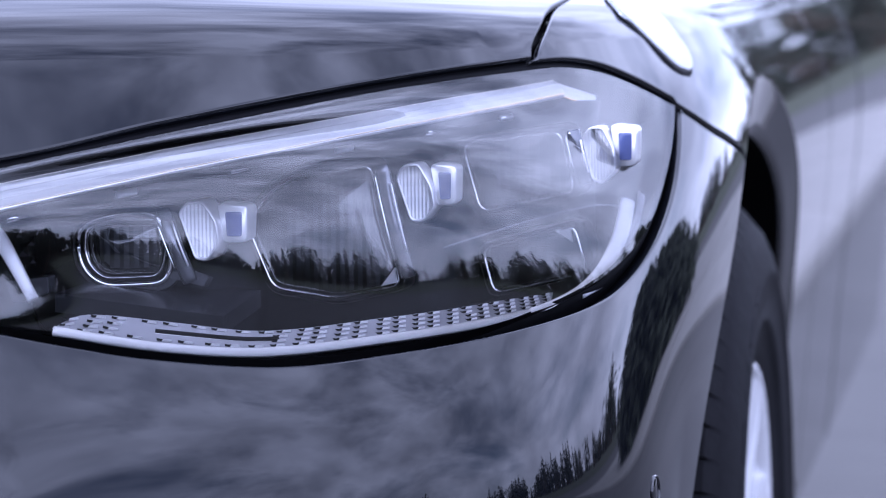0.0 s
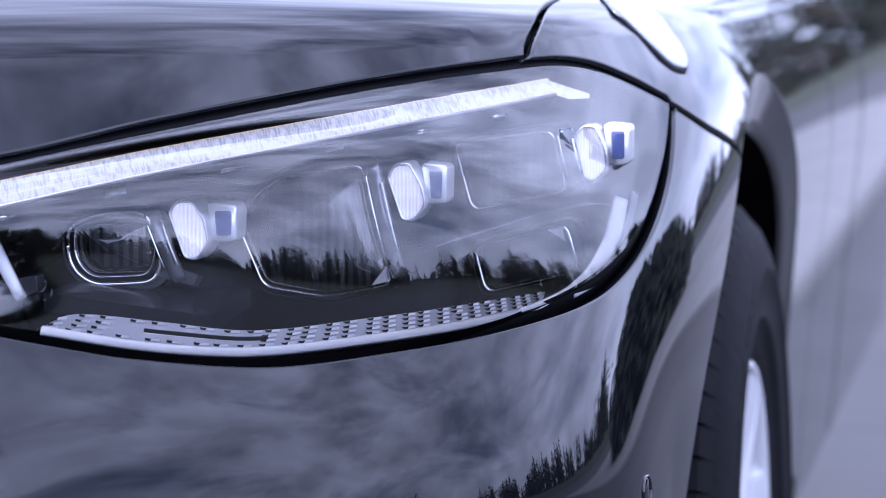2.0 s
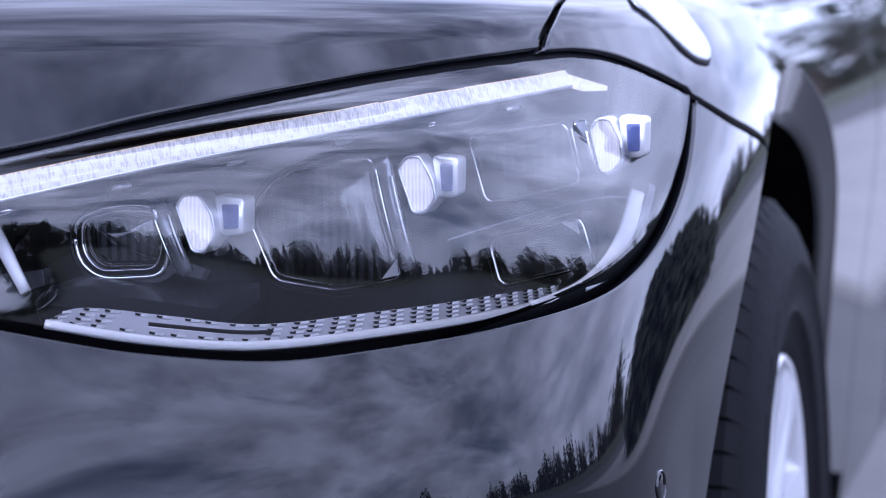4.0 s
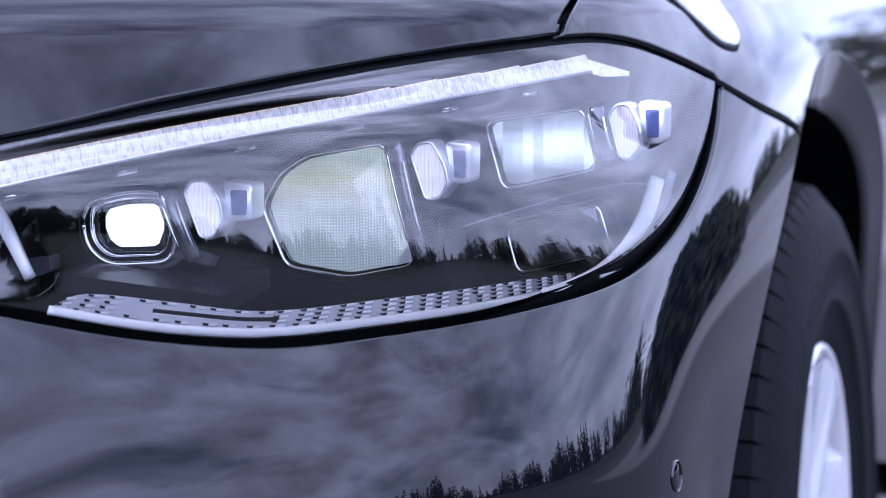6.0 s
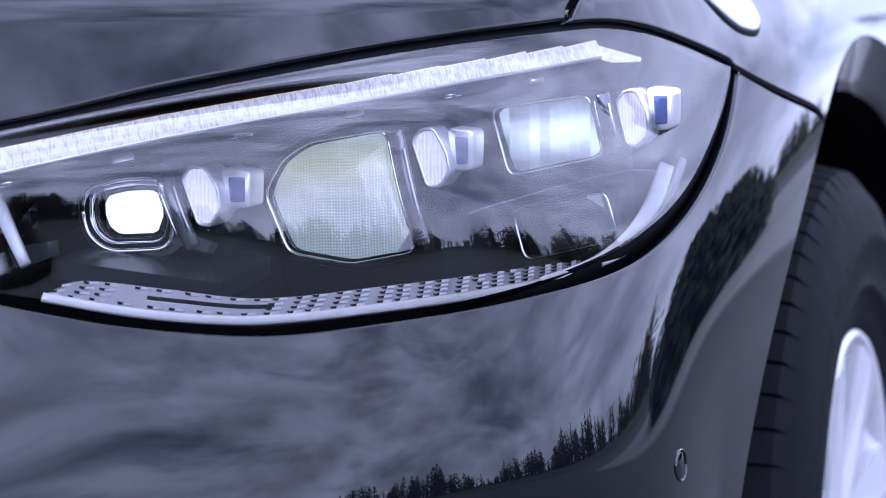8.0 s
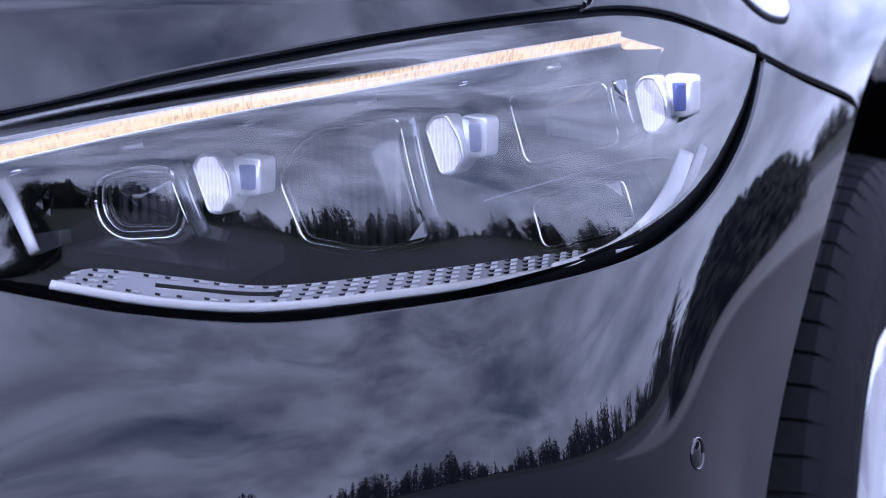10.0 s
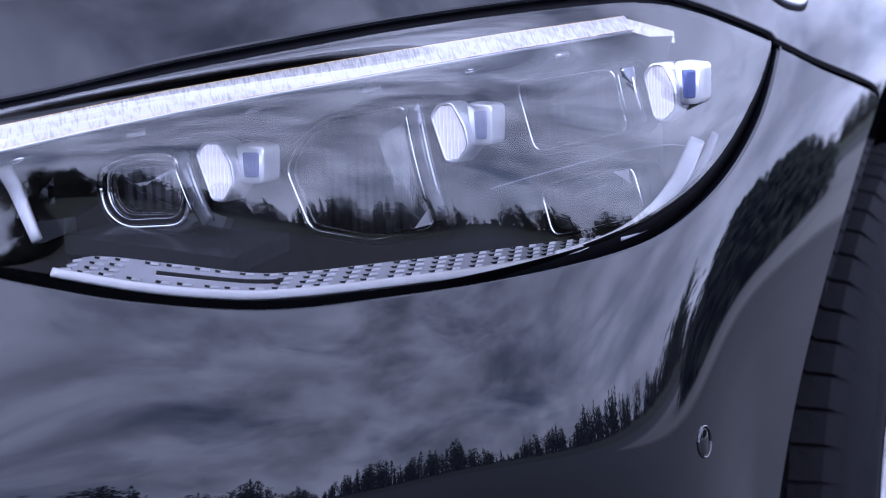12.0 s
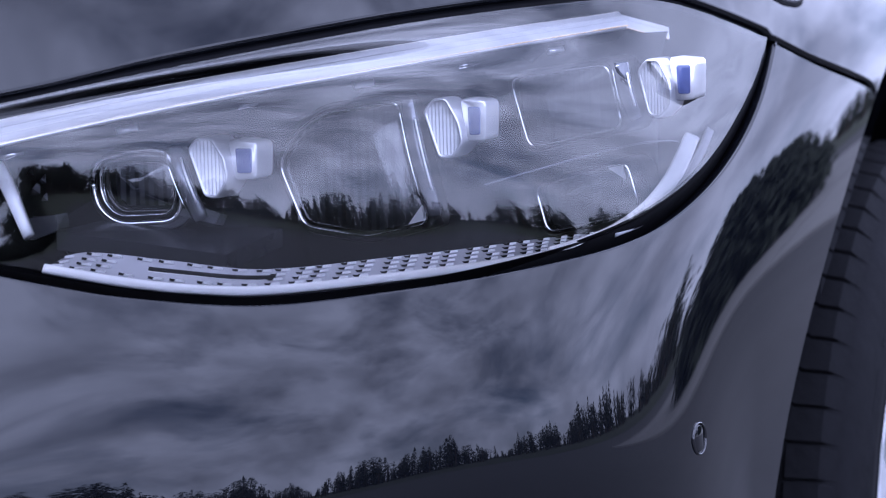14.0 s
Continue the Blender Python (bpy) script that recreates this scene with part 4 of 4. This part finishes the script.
    part("brake_disc", lathe([(0.07, -0.12), (0.19, -0.12), (0.19, -0.145), (0.07, -0.145)], 64), BEZEL, wheel)


car = new("car")
tagged(car, "dark glossy saloon car parked on asphalt, front corner seen close", "car")
build_body(car)
lamp = new("headlamp")
lamp.parent = car
tagged(lamp, "headlamp with several beam lenses behind clear cover")
# Parts of the lamp hang under it; the lamp is one level under the car.
build_headlamp(lamp)
wheel = new("wheel")
wheel.parent = car
build_wheel(wheel)
wheel.matrix_basis = pose(0.945, HUB[0] - 0.025, 0.343) @ Matrix.Diagonal((1.0, 0.96, 0.96, 1.0))


# ---- surroundings ----
def build_ground():
    verts, faces, n = [], [], 60
    xs = [math.copysign(abs(k) ** 3 * 900, k) for k in np.linspace(-1, 1, n)]
    for x in xs:
        for y in xs:
            verts.append((x, y, 0.0))
    for i in range(n - 1):
        for j in range(n - 1):
            faces.append((i * n + j, (i + 1) * n + j, (i + 1) * n + j + 1, i * n + j + 1))
    g = part("ground", mesh_of(verts, faces), GROUND)
    tagged(g, "wide worn grey asphalt yard", "ground", kind="structure")
    verts, faces = [], []
    for i in range(97):
        a = 2 * math.pi * i / 96
        for r, z in ((26, 0.02), (30, 0.25), (60, 0.8), (140, 1.5)):
            k = 1 + 0.06 * math.sin(3 * a) + 0.03 * math.sin(7 * a)
            verts.append((r * k * math.sin(a), r * k * math.cos(a), z))
    for i in range(96):
        for j in range(3):
            faces.append((i * 4 + j, i * 4 + j + 1, i * 4 + j + 5, i * 4 + j + 4))
    tagged(part("meadow", mesh_of(verts, faces), GRASS), "meadow grass round the yard", "grass", kind="structure")


def build_apron():
    """Unseen pale concrete slabs with open joints, added to brighten the flank's reflection."""
    slab = mesh_of([(0, 0, 0), (2.46, 0, 0), (2.46, 2.46, 0), (0, 2.46, 0), (0.012, 0.012, 0.03), (2.448, 0.012, 0.03), (2.448, 2.448, 0.03), (0.012, 2.448, 0.03)],
                   [(4, 5, 6, 7), (0, 1, 5, 4), (1, 2, 6, 5), (2, 3, 7, 6), (3, 0, 4, 7)])
    apron = new("unseen_paving")
    tagged(apron, "unseen pale slab paving added to brighten the flank's reflection", "paving", kind="structure")
    first = part("slab", slab, CONCRETE, apron, smooth=False)
    for i in range(4):
        for j in range(4):
            ob = first if i == j == 0 else new("slab", first.data)
            ob.parent = apron
            ob.location = (1.15 + 2.48 * i, 4.6 + 2.48 * j, 0.0)


def build_woods():
    rng = random.Random(4)
    verts, faces, tv, tf = [], [], [], []
    for k in range(1500):
        a = rng.uniform(0, 2 * math.pi)
        r = rng.uniform(38, 62)
        h = r * (0.082 + 0.022 * math.sin(7 * a) + 0.018 * math.sin(17 * a + 1) + 0.014 * math.sin(41 * a)) * rng.uniform(0.62, 1.42)
        if 0.15 < a < 0.58:
            h *= 0.45
        h *= 1 + 1.3 * math.exp(-(((a - 3.3) / 0.2) ** 2))
        if 0.8 < a < 1.15:
            h *= 0.72
        if k >= 1150:
            h *= 0.55
        x, y = r * math.sin(a), r * math.cos(a)
        broad = k >= 1150 or rng.random() < 0.42
        w = h * (rng.uniform(0.26, 0.42) if broad else rng.uniform(0.15, 0.24))
        c = len(tv)
        for s in range(5):
            b = 2 * math.pi * s / 5
            tv += [(x + 0.16 * math.cos(b), y + 0.16 * math.sin(b), 0.3), (x + 0.04 * math.cos(b), y + 0.04 * math.sin(b), h * 0.9)]
        tf += [(c + 2 * s, c + 2 * ((s + 1) % 5), c + 2 * ((s + 1) % 5) + 1, c + 2 * s + 1) for s in range(5)]
        for q in range(130 if broad else 90):
            f = rng.random() ** 0.8
            z = h * (0.10 + 0.92 * f)
            rad = w * (1.02 - f) * rng.uniform(0.5, 1.25) + 0.06
            if broad:
                rad = w * math.sqrt(max(0.02, 1 - (2 * f - 1) ** 2)) * rng.uniform(0.35, 1.15) * (0.7 + 0.3 * math.sin(9 * f + k))
                z = h * (0.30 + 0.66 * f)
            b = rng.uniform(0, 2 * math.pi)
            px, py = x + rad * math.cos(b), y + rad * math.sin(b)
            sz = h * 0.055 * rng.uniform(0.6, 1.4) * (1.25 - 0.8 * f)
            c = len(verts)
            dx, dy = math.cos(b), math.sin(b)
            verts += [(px + dx * sz, py + dy * sz, z - sz * 0.5), (px - dy * sz * 0.6, py + dx * sz * 0.6, z - 0.2 * sz), (px + dy * sz * 0.6, py - dx * sz * 0.6, z - 0.2 * sz), (px - dx * sz * 0.5, py - dy * sz * 0.5, z + sz * 0.7)]
            faces += [(c, c + 1, c + 3), (c, c + 3, c + 2), (c + 1, c + 2, c + 3), (c, c + 2, c + 1)]
    me = bpy.data.meshes.new("woods")
    me.from_pydata(verts, [], faces)
    me.materials.append(NEEDLES)
    tagged(new("woods", me), "dark spruce woods round the yard", "woods", kind="stuff")
    me = bpy.data.meshes.new("trunks")
    me.from_pydata(tv, [], tf)
    me.materials.append(BARK)
    tagged(new("tree_trunks", me), "trunks of the spruce woods", "woods", kind="stuff")


def build_unseen_shrubs():
    """Unseen thick dark shrubs behind the flank, added for the bumper's dark reflection."""
    rng = random.Random(9)
    verts, faces = [], []
    for k in range(44):
        a = radians(rng.uniform(32, 46))
        r, h = rng.uniform(8.6, 10.6), rng.uniform(1.15, 1.75) - 0.12 * max(0.0, 37 - math.degrees(a))
        x, y = r * math.sin(a), r * math.cos(a)
        for q in range(260):
            b, f = rng.uniform(0, 2 * math.pi), rng.random()
            rad = 0.62 * math.sqrt(max(0.03, 1 - (1.5 * f - 0.5) ** 2)) * rng.uniform(0.4, 1.1)
            sz, c = rng.uniform(0.05, 0.12), len(verts)
            px, py, z, dx, dy = x + rad * math.cos(b), y + rad * math.sin(b), h * f, math.cos(b), math.sin(b)
            verts += [(px + dx * sz, py + dy * sz, z), (px - dy * sz, py + dx * sz, z + 0.3 * sz), (px + dy * sz, py - dx * sz, z + 0.2 * sz), (px, py, z + 1.2 * sz)]
            faces += [(c, c + 1, c + 3), (c, c + 3, c + 2), (c + 1, c + 2, c + 3), (c, c + 2, c + 1)]
    me = bpy.data.meshes.new("shrubs")
    me.from_pydata(verts, [], faces)
    me.materials.append(NEEDLES)
    tagged(new("shrubs", me), "unseen row of dark shrubs at the yard's edge, added for a dark reflection", "shrubs", kind="stuff")


build_ground()
build_unseen_shrubs()
build_apron()
build_woods()


# ---- lights that turn on and off ----
def turned(base, axis, states, step=math.pi):
    """Rows that turn a plate from face to face, in short steps, whenever its state changes."""
    rows, now = [], states[0][1]
    rows.append((0.0, base @ Matrix.Rotation(step * now, 4, axis)))
    for t, s in states[1:]:
        for k in range(5):
            q = now + (s - now) * k / 4
            rows.append((t + 0.025 * k, base @ Matrix.Rotation(step * q, 4, axis)))
        now = s
    rows.append((14.0, base @ Matrix.Rotation(step * now, 4, axis)))
    return rows


def motions():
    # turning to a lit face stands in for switching the lamp on
    bar = [(0, 0), (1.28, 1), (9.25, 2), (9.6, 3), (9.95, 2), (10.31, 3), (10.66, 4), (12.9, 3)]
    block = [(0, 0), (1.28, 1), (13.0, 0)]
    for ob, m in BARS:
        walk(ob, turned(m, "Z", bar, -2 * math.pi / 3))
    for name, states in (("main", [(0, 0), (2.80, 1), (3.04, 0), (5.28, 1), (9.3, 0)]), ("side", [(0, 0), (5.1, 1), (9.3, 0)]),
                         ("small", [(0, 0), (5.6, 1), (9.3, 0)]), ("block0", block), ("block1", block), ("block2", block)):
        for ob in PLATES[name]:
            walk(ob, turned(Matrix.Translation(ob.location), "Z", states))


motions()
